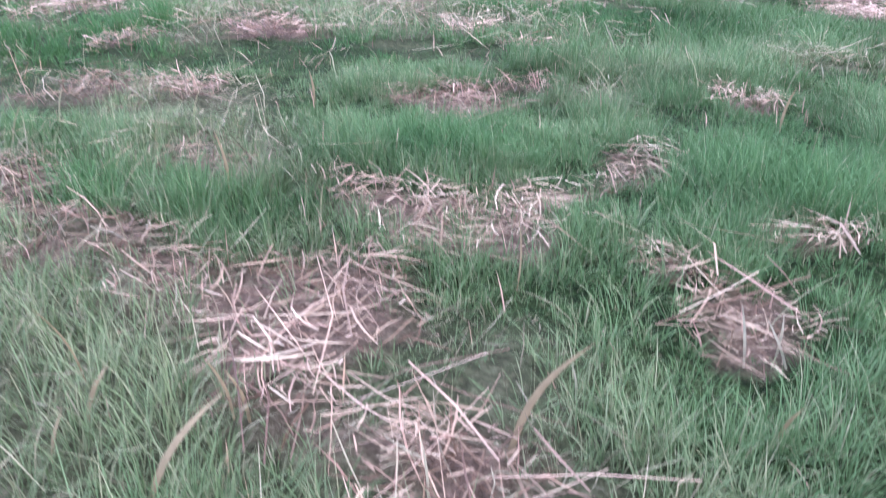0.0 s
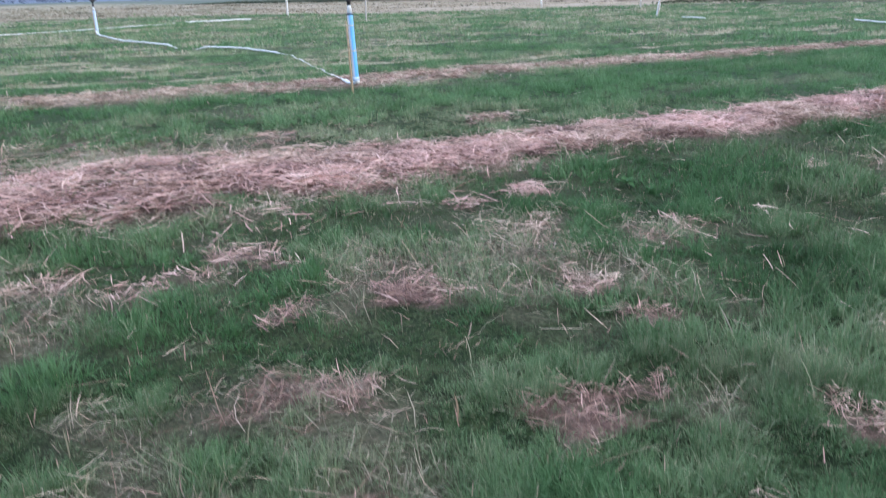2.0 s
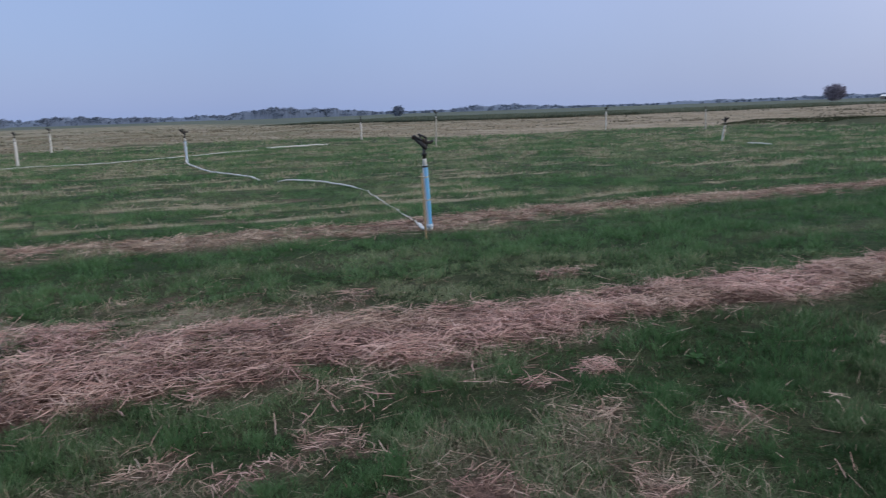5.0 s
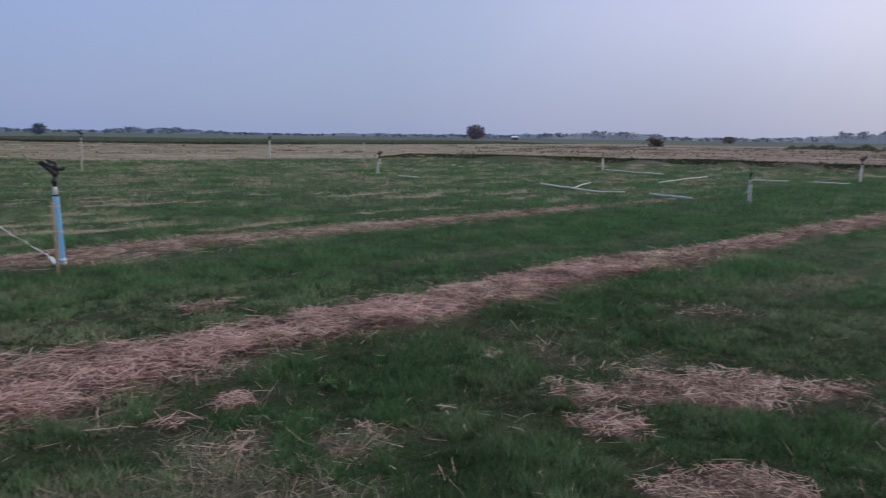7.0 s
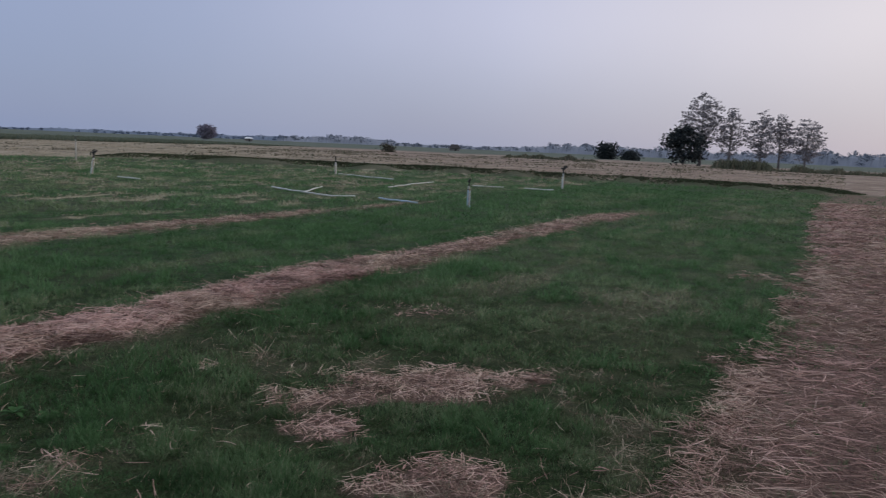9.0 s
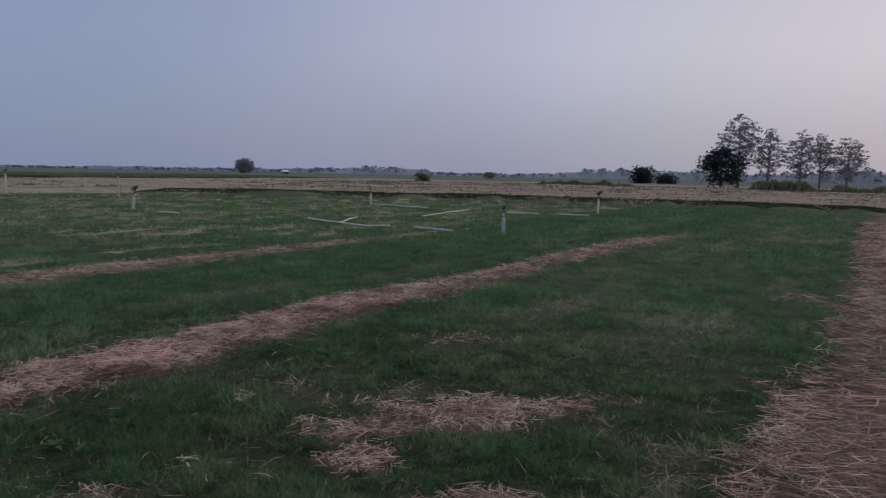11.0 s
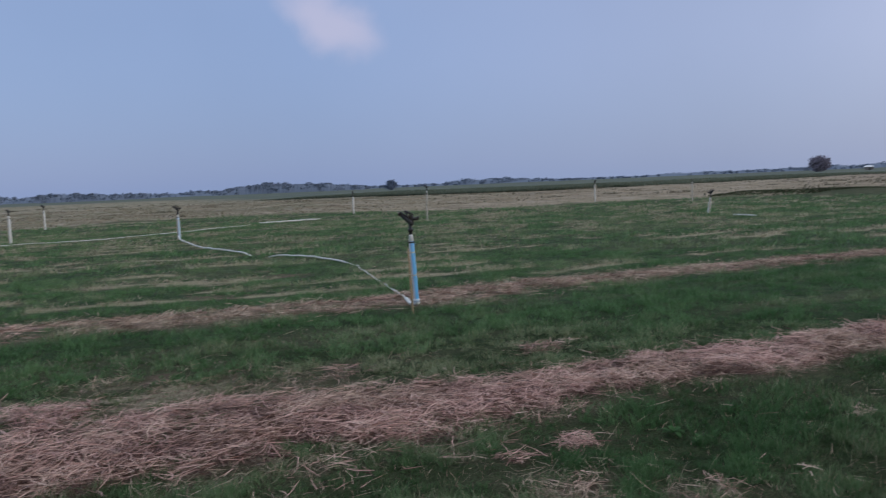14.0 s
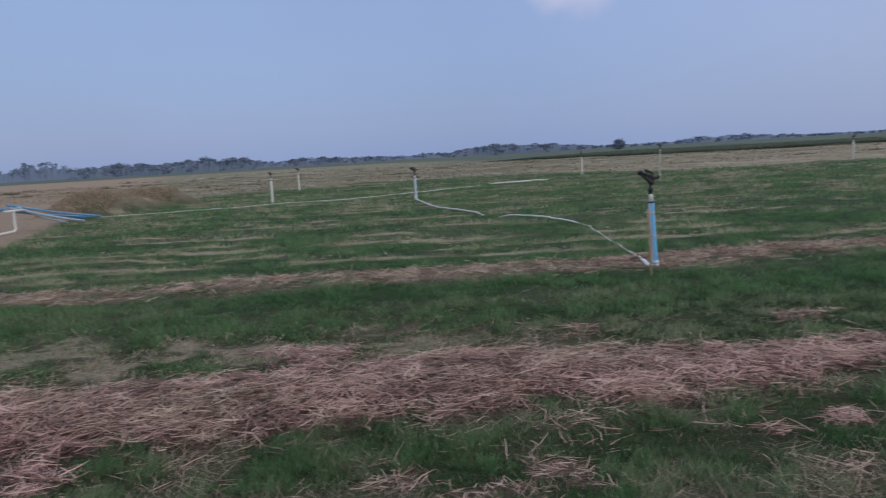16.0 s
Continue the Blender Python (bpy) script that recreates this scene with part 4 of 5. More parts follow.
# ---- small mesh helpers ----
def obj(name, bm, mat, parent=None, label="", smooth=True):
    me = bpy.data.meshes.new(name)
    bm.to_mesh(me)
    bm.free()
    me.materials.append(mat)
    for p in me.polygons:
        p.use_smooth = smooth
    ob = new(name, me)
    if parent:
        ob.parent = parent
    if label:
        ob["label"] = label
    return ob


def tube(bm, pts, radii, sides=10, flat=1.0, caps=True):
    """A tapered tube along points."""
    rings = []
    pts = [Vector(p) for p in pts]
    for i, p in enumerate(pts):
        d = (pts[min(i + 1, len(pts) - 1)] - pts[max(i - 1, 0)]).normalized()
        ref = Vector((0, 0, 1)) if abs(d.z) < 0.9 else Vector((1, 0, 0))
        a = d.cross(ref).normalized()
        b = a.cross(d).normalized()
        r = radii[i] if isinstance(radii, (list, tuple)) else radii
        rings.append([bm.verts.new(p + a * r * math.cos(2 * math.pi * k / sides) + b * r * flat * math.sin(2 * math.pi * k / sides)) for k in range(sides)])
    for r0, r1 in zip(rings, rings[1:]):
        for k in range(sides):
            bm.faces.new((r0[k], r0[(k + 1) % sides], r1[(k + 1) % sides], r1[k]))
    if caps:
        bm.faces.new(rings[0][::-1])
        bm.faces.new(rings[-1])
    return rings


def gz(x, y):
    return float(plan(np.array([float(x)]), np.array([float(y)]))["z"][0])


def smooth_line(pts, steps=8):
    """Points of a smooth line through the given ones."""
    P = [Vector(p) for p in pts]
    P = [2 * P[0] - P[1]] + P + [2 * P[-1] - P[-2]]
    out = []
    for i in range(1, len(P) - 2):
        a, b, c, d = P[i - 1 : i + 3]
        for k in range(steps):
            t = k / steps
            out.append(0.5 * (2 * b + (c - a) * t + (2 * a - 5 * b + 4 * c - d) * t * t + (3 * b - a - 3 * c + d) * t**3))
    return out + [P[-2]]


def hose(name, label, pts, r, mat, flat=0.6, rise=0.6, category="hose"):
    line = smooth_line([(x, y, 0) for x, y in pts])
    line = [Vector((p.x, p.y, gz(p.x, p.y) + r * rise + 0.02)) for p in line]
    bm = bmesh.new()
    tube(bm, line, r, 8, flat)
    return tagged(obj(name, bm, mat), label, category, "irrigation pipes on the field")


# ---- the sprinklers ----
def sprinkler(x, y, height, label, lean=(0.0, 0.0), turn=0.0, pipe_mat=None, head=1.0, hang=0.0, stake=True, arm=False, radius=0.032):
    """A riser pipe on a stake, with an impact sprinkler on top; height is to the top of its head."""
    pipe_mat = pipe_mat or M_WHITE
    root = new("sprinkler")
    tagged(root, label, "sprinkler", "sprinklers on the field")
    base = gz(x, y)
    hh = 0.25 * head
    top = height - hh
    lx, ly = lean

    def at(z):
        return Vector((lx * z, ly * z, z))

    bm = bmesh.new()
    tube(bm, [at(hang), at(hang + 0.02), at(top - 0.09), at(top - 0.08)], [radius * 0.97, radius, radius * 0.98, radius * 0.9], 14)
    obj("riser_pipe", bm, pipe_mat, root)
    bm = bmesh.new()
    tube(bm, [at(top - 0.09), at(top - 0.02), at(top)], [radius * 0.86, radius * 0.72, radius * 0.6], 14)
    obj("reducer", bm, M_WHITE, root, "pale grey reducer pipe")
    bm = bmesh.new()
    tube(bm, [at(top - 0.10), at(top - 0.098), at(top - 0.084), at(top - 0.082)], [radius, radius * 1.14, radius * 1.14, radius], 14)
    obj("clamp", bm, M_BLACK, root, "black hose clamp")
    if hang > 0:
        bm = bmesh.new()
        tube(bm, [at(hang + 0.03), at(hang - 0.01), at(hang - 0.012)], [radius * 1.2, radius * 1.2, radius * 0.9], 14)
        obj("coupling", bm, M_PALEBLUE, root)
    if stake:
        bm = bmesh.new()
        sx, sy = -0.035 * math.cos(turn), -0.045
        pts = [Vector((sx + lx * z * 0.8, sy + ly * z * 0.8, z)) for z in (-0.06, 0.1, 0.3, 0.55, top - 0.16)]
        tube(bm, pts, [0.011, 0.013, 0.012, 0.011, 0.010], 7)
        obj("stake", bm, M_STAKE, root, "split bamboo stake")
        for z, ends in ((top * 0.5, True), (top - 0.2, False)):
            bm = bmesh.new()
            c = at(z)
            ring = [c + Vector((-0.015 + 0.052 * math.cos(k * math.pi / 6), -0.02 + 0.056 * math.sin(k * math.pi / 6), 0.004 * math.sin(k))) for k in range(13)]
            tube(bm, ring, 0.005, 5)
            if ends:
                tube(bm, [c + Vector((-0.06, -0.03, 0)), c + Vector((-0.10, -0.06, -0.015)), c + Vector((-0.16, -0.05, -0.05))], 0.005, 5)
                tube(bm, [c + Vector((-0.05, -0.05, 0.004)), c + Vector((-0.12, -0.05, 0.0)), c + Vector((-0.14, -0.03, -0.06))], 0.004, 5)
            obj("tie", bm, M_CORD, root, "knotted straw cord")
    # the head: bearing sleeve, body with a rising barrel, nozzle, swinging arm, spring bridge
    s = head
    T = at(top)
    c, sn = math.cos(turn), math.sin(turn)

    def loc(a, b, z):
        z = z + 0.4 * max(0.0, z - 0.11)
        return T + Vector(((a * c - b * sn) * 0.86, a * sn + b * c, z)) * s

    bm = bmesh.new()
    tube(bm, [loc(0, 0, -0.01), loc(0, 0, 0.03), loc(0, 0, 0.035), loc(0, 0, 0.06), loc(0, 0, 0.065), loc(0, 0, 0.12)], [0.02 * s, 0.02 * s, 0.03 * s, 0.03 * s, 0.018 * s, 0.018 * s], 12)
    obj("bearing_sleeve", bm, M_BLACK, root)
    bm = bmesh.new()
    tube(bm, [loc(0.03, 0, 0.10), loc(0.005, 0, 0.125), loc(-0.02, 0, 0.14), loc(-0.125, 0, 0.195)], [0.018 * s, 0.03 * s, 0.026 * s, 0.019 * s], 12)
    barrel = obj("barrel", bm, M_BLACK, root)
    bm = bmesh.new()
    tube(bm, [loc(-0.12, 0, 0.192), loc(-0.145, 0, 0.205), loc(-0.15, 0, 0.207)], [0.026 * s, 0.024 * s, 0.012 * s], 10)
    obj("nozzle", bm, M_BROWN, barrel, "brown nozzle tip")
    # the bridge: two slanting posts and a flat bar across them
    bm = bmesh.new()
    tube(bm, [loc(0.035, 0.012, 0.12), loc(0.02, 0.012, 0.20)], [0.012 * s, 0.011 * s], 6)
    tube(bm, [loc(-0.03, 0.012, 0.15), loc(-0.055, 0.012, 0.215)], [0.012 * s, 0.011 * s], 6)
    tube(bm, [loc(0.035, 0.012, 0.19), loc(-0.02, 0.012, 0.208), loc(-0.075, 0.012, 0.222)], [0.012 * s, 0.013 * s, 0.011 * s], 6)
    obj("bridge", bm, M_BLACK, root)
    bm = bmesh.new()
    coil = [loc(0.016 * math.cos(k * 0.9), 0.016 * math.sin(k * 0.9), 0.14 + 0.0014 * k) for k in range(34)]
    tube(bm, coil, 0.005 * s, 5)
    obj("spring", bm, M_BROWN, root)
    bm = bmesh.new()
    tube(bm, [loc(0.085, 0.035, 0.155), loc(0.04, 0.03, 0.155), loc(-0.02, 0.015, 0.165), loc(-0.09, -0.03, 0.20), loc(-0.115, -0.04, 0.215)], [0.02 * s, 0.018 * s, 0.013 * s, 0.011 * s, 0.013 * s], 8)
    tube(bm, [loc(0.075, 0.035, 0.15), loc(0.095, 0.035, 0.165), loc(0.105, 0.03, 0.172)], [0.016 * s, 0.018 * s, 0.01 * s], 8)
    obj("swing_arm", bm, M_BLACK, root)
    if arm:
        bm = bmesh.new()
        tube(bm, [loc(0, 0, 0.1), loc(0.35, 0.3, 0.13), loc(0.9, 0.75, 0.12), loc(1.5, 1.2, 0.15)], [0.012, 0.012, 0.010, 0.008], 7)
        obj("side_rod", bm, M_BROWN, root, "thin brown rod")
    root.location = (x, y, base)
    return root


def build_sprinklers():
    white, near = "white riser pipe on a stake with black impact sprinkler", "blue riser pipe tied to a bamboo stake, black impact sprinkler"
    sprinkler(-3.31, 7.72, 1.165, near, (-0.045, 0.0), 0.25, M_BLUEWHITE, 1.0, 0.15)
    sprinkler(-18.15, 19.35, 1.12, "pale blue riser pipe with a dark sprinkler head", (-0.01, 0), 0.6, M_PALEBLUE, 1.15, arm=False, radius=0.045)
    sprinkler(-2.5, 29.0, 0.86, "short white riser pipe leaning over, black sprinkler", (0.14, 0.0), 2.6, M_WHITE, 1.1, radius=0.045)
    sprinkler(-24.85, 18.1, 1.2, white, (0.0, 0.0), 0.0, M_WHITE, 0.9, radius=0.05)
    sprinkler(-34.8, 27.1, 1.25, white, (0.0, 0.0), 1.0, M_WHITE, 1.0, radius=0.05)
    sprinkler(7.05, 35.4, 0.82, white, (-0.03, 0.0), 1.2, M_WHITE, 1.0, radius=0.045)
    sprinkler(7.5, 18.35, 0.72, "short pale blue riser pipe with a small sprinkler", (-0.01, 0.0), 1.5, M_PALEBLUE, 0.7, radius=0.04)
    sprinkler(15.3, 28.8, 0.92, white, (0.02, 0.0), 2.8, M_WHITE, 1.2, radius=0.045)
    sprinkler(-13.25, 28.0, 1.45, "tall thin pale riser pipe with a small sprinkler", (0.03, 0.0), 0.4, M_POLE, 0.9, stake=False, radius=0.03)
    sprinkler(-21.7, 36.0, 1.25, white, (0.0, 0.0), 2.0, M_WHITE, 1.1, radius=0.05)
    sprinkler(-11.05, 46.8, 1.3, white, (-0.02, 0.0), 2.9, M_WHITE, 1.0, radius=0.05)
    sprinkler(-4.8, 42.6, 1.2, "tall thin pale riser pipe with a small sprinkler", (0.0, 0.0), 0.9, M_POLE, 0.6, stake=False, radius=0.035)


def build_pipes():
    # the hose from the blue riser out to the second one
    line = smooth_line([(-3.31, 7.75, 0.13), (-3.36, 7.78, 0.115), (-3.52, 7.95, 0.09), (-3.95, 8.62, 0.05), (-4.6, 9.45, 0.045), (-5.35, 10.35, 0.035), (-6.45, 11.65, 0.035),
                        (-6.96, 12.3, 0.03), (-7.85, 13.11, 0.02), (-8.85, 13.56, 0.055), (-9.86, 13.75, 0.05), (-10.6, 14.05, -0.06), (-11.41, 14.38, 0.06), (-13.06, 15.2, 0.09),
                        (-14.6, 16.2, 0.09), (-17.1, 18.3, 0.09), (-18.1, 19.25, 0.13)])
    line = [Vector((p.x, p.y, p.z - (0.012 + 0.006 * math.sin(i * 0.8) if 22 < i < 62 else 0.0 + (0.12 if 84 < i < 92 else 0.0)) + gz(p.x, p.y) * (1 if i > 20 else 0.3))) for i, p in enumerate(line)]
    bm = bmesh.new()
    tube(bm, line, [0.027 if i < 24 else (0.010 + 0.002 * math.sin(i * 1.3) if i < 62 else 0.024) for i in range(len(line))], 8, 0.7)
    tagged(obj("irrigation_hose", bm, M_WHITE), "faded white hose lying from riser to riser", "hose", "irrigation pipes on the field")
    w = "white plastic pipe lying across the grass"
    hose("irrigation_hose", "long faded white hose snaking over the grass", [(-25.92, 11.55), (-25.4, 12.97), (-24.53, 14.16), (-23.6, 15.7), (-23.2, 17.3), (-22.25, 18.3), (-21.6, 19.4), (-21.6, 20.8), (-21.35, 22.6), (-21.4, 24.6), (-21.5, 27.0)], 0.03, M_WHITE, 0.5)
    hose("irrigation_pipe", w, [(-21.9, 28.2), (-21.2, 29.5), (-20.5, 30.95)], 0.036, M_WHITE, 1.0, category="pipe")
    for pts, m in ((((7.16, 35.3), (8.0, 33.4), (8.79, 31.4)), M_WHITE), (((7.19, 25.7), (8.7, 28.0), (10.19, 30.25)), M_WHITE), (((3.83, 21.95), (4.8, 24.9)), M_WHITE),
                   (((3.13, 23.9), (4.33, 21.05), (5.08, 20.8)), M_WHITE), (((5.66, 20.4), (6.36, 19.05)), M_PALEBLUE), (((11.16, 28.25), (12.21, 27.6)), M_WHITE),
                   (((12.94, 27.3), (13.85, 26.6)), M_WHITE), (((-1.5, 27.2), (-0.76, 26.3)), M_WHITE)):
        hose("irrigation_pipe", w if m is M_WHITE else "pale blue plastic pipe lying across the grass", pts, 0.02, m, 1.0, 2.0, "pipe")
    # the bundle of blue pipes resting on a pipe stand
    root = new("pipe_stand")
    tagged(root, "white bent pipe stand at the plot's edge", "stand")
    b = gz(-22.35, 7.75)
    bm = bmesh.new()
    tube(bm, smooth_line([(0.0, 0.0, 0.62), (0.0, 0.0, 0.3), (0.01, -0.01, 0.1), (0.12, -0.2, 0.05), (0.5, -0.7, 0.04)], 5), 0.036, 10)
    obj("leg", bm, M_WHITE, root)
    bm = bmesh.new()
    tube(bm, [(-0.15, 0.3, 0.62), (0.15, -0.3, 0.62)], 0.034, 10)
    obj("crossbar", bm, M_WHITE, root)
    root.location = (-22.35, 7.75, b)
    for k, (a, e, m) in enumerate((((-22.15, 7.2, 0.70), (-25.9, 11.6, 0.06), M_BLUE), ((-22.25, 7.45, 0.70), (-25.5, 11.0, 0.07), M_BLUE), ((-22.45, 7.75, 0.70), (-24.6, 10.6, 0.06), M_PALEBLUE),
                                   ((-22.5, 7.9, 0.71), (-24.3, 9.9, 0.06), M_PALEBLUE), ((-22.3, 7.6, 0.79), (-25.2, 11.4, 0.12), M_BLUE))):
        bm = bmesh.new()
        mid = ((a[0] + e[0]) / 2, (a[1] + e[1]) / 2, (a[2] + e[2]) / 2 - 0.05 + b)
        tube(bm, smooth_line([(a[0], a[1], a[2] + b), mid, (e[0], e[1], e[2] + gz(e[0], e[1]))], 6), 0.033, 10)
        tagged(obj("blue_pipe", bm, m), "blue plastic pipe propped on the stand", "pipe", "bundle of blue pipes")
    hose("irrigation_pipe", w, [(-30.3, 11.4), (-33.3, 13.4)], 0.045, M_WHITE, 1.0, 1.5, "pipe")


# ---- trees, bushes, huts ----
def polar(az, d):
    return STAND[0] + d * math.sin(radians(az)), d * math.cos(radians(az))


def leaf_cloud(centres, spread, count, size, squash=0.8):
    """Small quads round the centres, as arrays."""
    c = np.array(centres)[rng.integers(0, len(centres), count)]
    p = c + rng.normal(0, 1, (count, 3)) * np.array(spread) * np.array([1, 1, squash])
    a = rng.normal(0, 1, (count, 3))
    a /= np.linalg.norm(a, axis=1)[:, None]
    b = np.cross(a, rng.normal(0, 1, (count, 3)))
    b /= np.linalg.norm(b, axis=1)[:, None]
    s = size * rng.uniform(0.5, 1.4, (count, 1))
    v = np.stack([p - a * s, p - b * s * 0.5, p + a * s, p + b * s * 0.5], 1).reshape(-1, 3)
    f = np.arange(count * 4).reshape(-1, 4)
    return v, f


def tree(name, label, az, d, height, width, mat, clusters, leaves, leaf, low=0.2, flat=0.35, fat=0.5, bark=None):
    """A trunk with limbs to clusters of leaves that fill an uneven oval crown from low up."""
    root = new(name)
    tagged(root, label, "tree")
    bm = bmesh.new()
    r = height * 0.018
    pts = [Vector((rng.normal(0, 0.012) * height * t, rng.normal(0, 0.012) * height * t, height * t * 0.93 - 0.2)) for t in (0, 0.25, 0.5, 0.75, 1.0)]
    tube(bm, pts, [r * 1.3, r, r * 0.75, r * 0.45, r * 0.15], 7)
    mid, half = height * (1 + low) / 2, height * (1 - low) / 2
    tips = []
    while len(tips) < clusters:
        q = rng.uniform(-1, 1, 3)
        rr = np.linalg.norm(q)
        if rr > 1 or rr < 0.25:
            continue
        w = width / 2 * (1.0 - 0.3 * max(q[2], 0)) * (0.85 + 0.3 * rng.random())
        tips.append((q[0] * w, q[1] * w, mid + q[2] * half * 0.95))
    for tip in tips[:: max(1, clusters // 45)]:
        e = Vector(tip)
        p = pts[0].lerp(pts[-1], max(0.12, min(0.95, (e.z - 0.35 * Vector((e.x, e.y)).length) / height)))
        m = p.lerp(e, 0.55) - Vector((0, 0, 0.04 * height * rng.random()))
        tube(bm, [p, m, e], [r * 0.32, r * 0.2, r * 0.07], 5)
    obj("trunk", bm, bark or M_BARK, root)
    v, f = leaf_cloud(tips, (fat, fat, fat), leaves, leaf, flat)
    crown = mesh_of("crown", v, f, mat)
    crown.parent = root
    x, y = polar(az, d)
    root.location = (x, y, 0)
    return root


def shrub(name, label, az, d, height, width, mat, leaves, leaf, depth=None):
    root = new(name)
    tagged(root, label, "bush")
    bm = bmesh.new()
    centres = []
    for k in range(9):
        a = rng.random() * 6.28
        e = Vector((math.cos(a) * width * 0.36 * rng.random(), math.sin(a) * width * 0.36 * rng.random(), height * (0.35 + 0.45 * rng.random())))
        tube(bm, [(0, 0, -0.1), (e.x * 0.5, e.y * 0.5, e.z * 0.6), tuple(e)], [height * 0.015, height * 0.01, height * 0.004], 5)
        centres += [tuple(e), (e.x, e.y, e.z * 0.6), (e.x * 1.1, e.y * 1.1, e.z * 0.3)]
    obj("stems", bm, M_BARK, root)
    v, f = leaf_cloud(centres, (width * 0.13, width * 0.13, height * 0.13), leaves, leaf)
    v[:, 2] = np.maximum(v[:, 2], 0.0)
    crown = mesh_of("crown", v, f, mat)
    crown.parent = root
    x, y = polar(az, d)
    root.location = (x, y, 0)
    return root


def reeds(name, label, az0, az1, d, h, mat, n, dry):
    az = rng.uniform(az0, az1, n)
    dd = d + rng.normal(0, 2.0, n)
    x, y = STAND[0] + dd * np.sin(np.radians(az)), dd * np.cos(np.radians(az))
    hh = h * rng.uniform(0.4, 1.1, n) * np.clip(0.1 + 1.9 * (fbm(az * 1.3, dd * 0.1, 131) - 0.15), 0.1, 1.3) * np.clip(np.minimum(az - az0, az1 - az) * 2.5, 0.25, 1)
    return tuft_field(name, label, x, y, np.zeros(n), hh, rng.uniform(0.15, 0.4, n), mat, np.clip(rng.normal(dry, 0.25, n), 0, 1), 0.25)


WOODS = [(-110, 0.7), (-80, 0.8), (-71, 0.81), (-68.8, 1.06), (-67, 0.64), (-65, 0.71), (-61.6, 0.66), (-58.2, 0.86), (-54, 0.40), (-52.3, 0.61), (-48.6, 0.34), (-45, 0.2),
         (-41, 0.32), (-39, 0.66), (-34, 0.55), (-30.5, 0.12), (-25.7, 0.1), (-23.4, 0.33), (-20.5, 0.36), (-17, 0.08), (-12, -0.06), (-8.4, 0.14), (-3, 0.16), (3.4, 0.2),
         (7, 0.38), (9.5, 0.55), (13.2, 0.4), (14.5, 0.2), (18, 0.14), (22, 0.18), (24, 0.36), (25.6, 0.62), (27.6, 0.80), (30, 0.68), (33.5, 0.66), (38, 0.5), (44, 1.05), (46, 0.9), (60, 0.8), (110, 0.7)]


def woods(name, label, d, mat, az0, az1, n, lo, hi, cut=1.0, sprays=26):
    """A distant belt of trees: ragged crowns of leaf sprays over a low thicket."""
    A, E = [a for a, _ in WOODS], [e for _, e in WOODS]

    def crown_top(az):
        t = (1.5 + d * np.tan(np.radians(np.interp(az, A, E) * cut))) * (0.72 + 0.55 * fbm(az * 1.6, az * 0, 141, 4))
        return np.maximum(t, 1.8)

    az = rng.uniform(az0, az1, n)
    top = crown_top(az) * rng.uniform(0.8, 1.03, n)
    r = np.minimum(rng.uniform(lo, hi, n), top * 0.5)
    dd = d + rng.normal(0, 20, n)
    c = np.stack([STAND[0] + dd * np.sin(np.radians(az)), dd * np.cos(np.radians(az)), np.where(rng.random(n) < 0.5, top - r, (top - r) * rng.random(n))], 1)
    q = rng.normal(0, 1, (n, sprays, 3))
    q /= np.linalg.norm(q, axis=2)[..., None]
    p = (c[:, None] + q * (r[:, None, None] * rng.uniform(0.5, 1.0, (n, sprays, 1))) * np.array([1.5, 1.5, 0.9])).reshape(-1, 3)
    m = len(p)
    a = rng.normal(0, 1, (m, 3))
    a /= np.linalg.norm(a, axis=1)[:, None]
    b = np.cross(a, rng.normal(0, 1, (m, 3)))
    b /= np.linalg.norm(b, axis=1)[:, None]
    size = 0.0011 * d * rng.uniform(0.5, 1.3, (m, 1))
    v = np.stack([p - a * size, p - b * size * 0.7, p + a * size, p + b * size * 0.7], 1).reshape(-1, 3)
    v[:, 2] = np.maximum(v[:, 2], -0.5)
    f = np.arange(m * 4).reshape(-1, 4)
    # the thicket below, a low ragged ridge
    k = int((az1 - az0) * 10)
    za = np.linspace(az0, az1, k)
    th = crown_top(za) * rng.uniform(0.62, 0.86, k)
    rows = [np.stack([STAND[0] + (d + o) * np.sin(np.radians(za)), (d + o) * np.cos(np.radians(za)), h], 1) for o, h in ((-18, np.full(k, -0.5)), (-8, th * 0.7), (0, th), (14, np.full(k, -0.5)))]
    i = np.arange(k - 1)
    quads = [np.stack([i + j * k, i + 1 + j * k, i + 1 + (j + 1) * k, i + (j + 1) * k], 1) for j in range(3)]
    f = np.concatenate([f, np.concatenate(quads) + len(v)])
    ob = mesh_of(name, np.concatenate([v, *rows]), f, mat)
    return tagged(ob, label, "woods", kind="stuff")


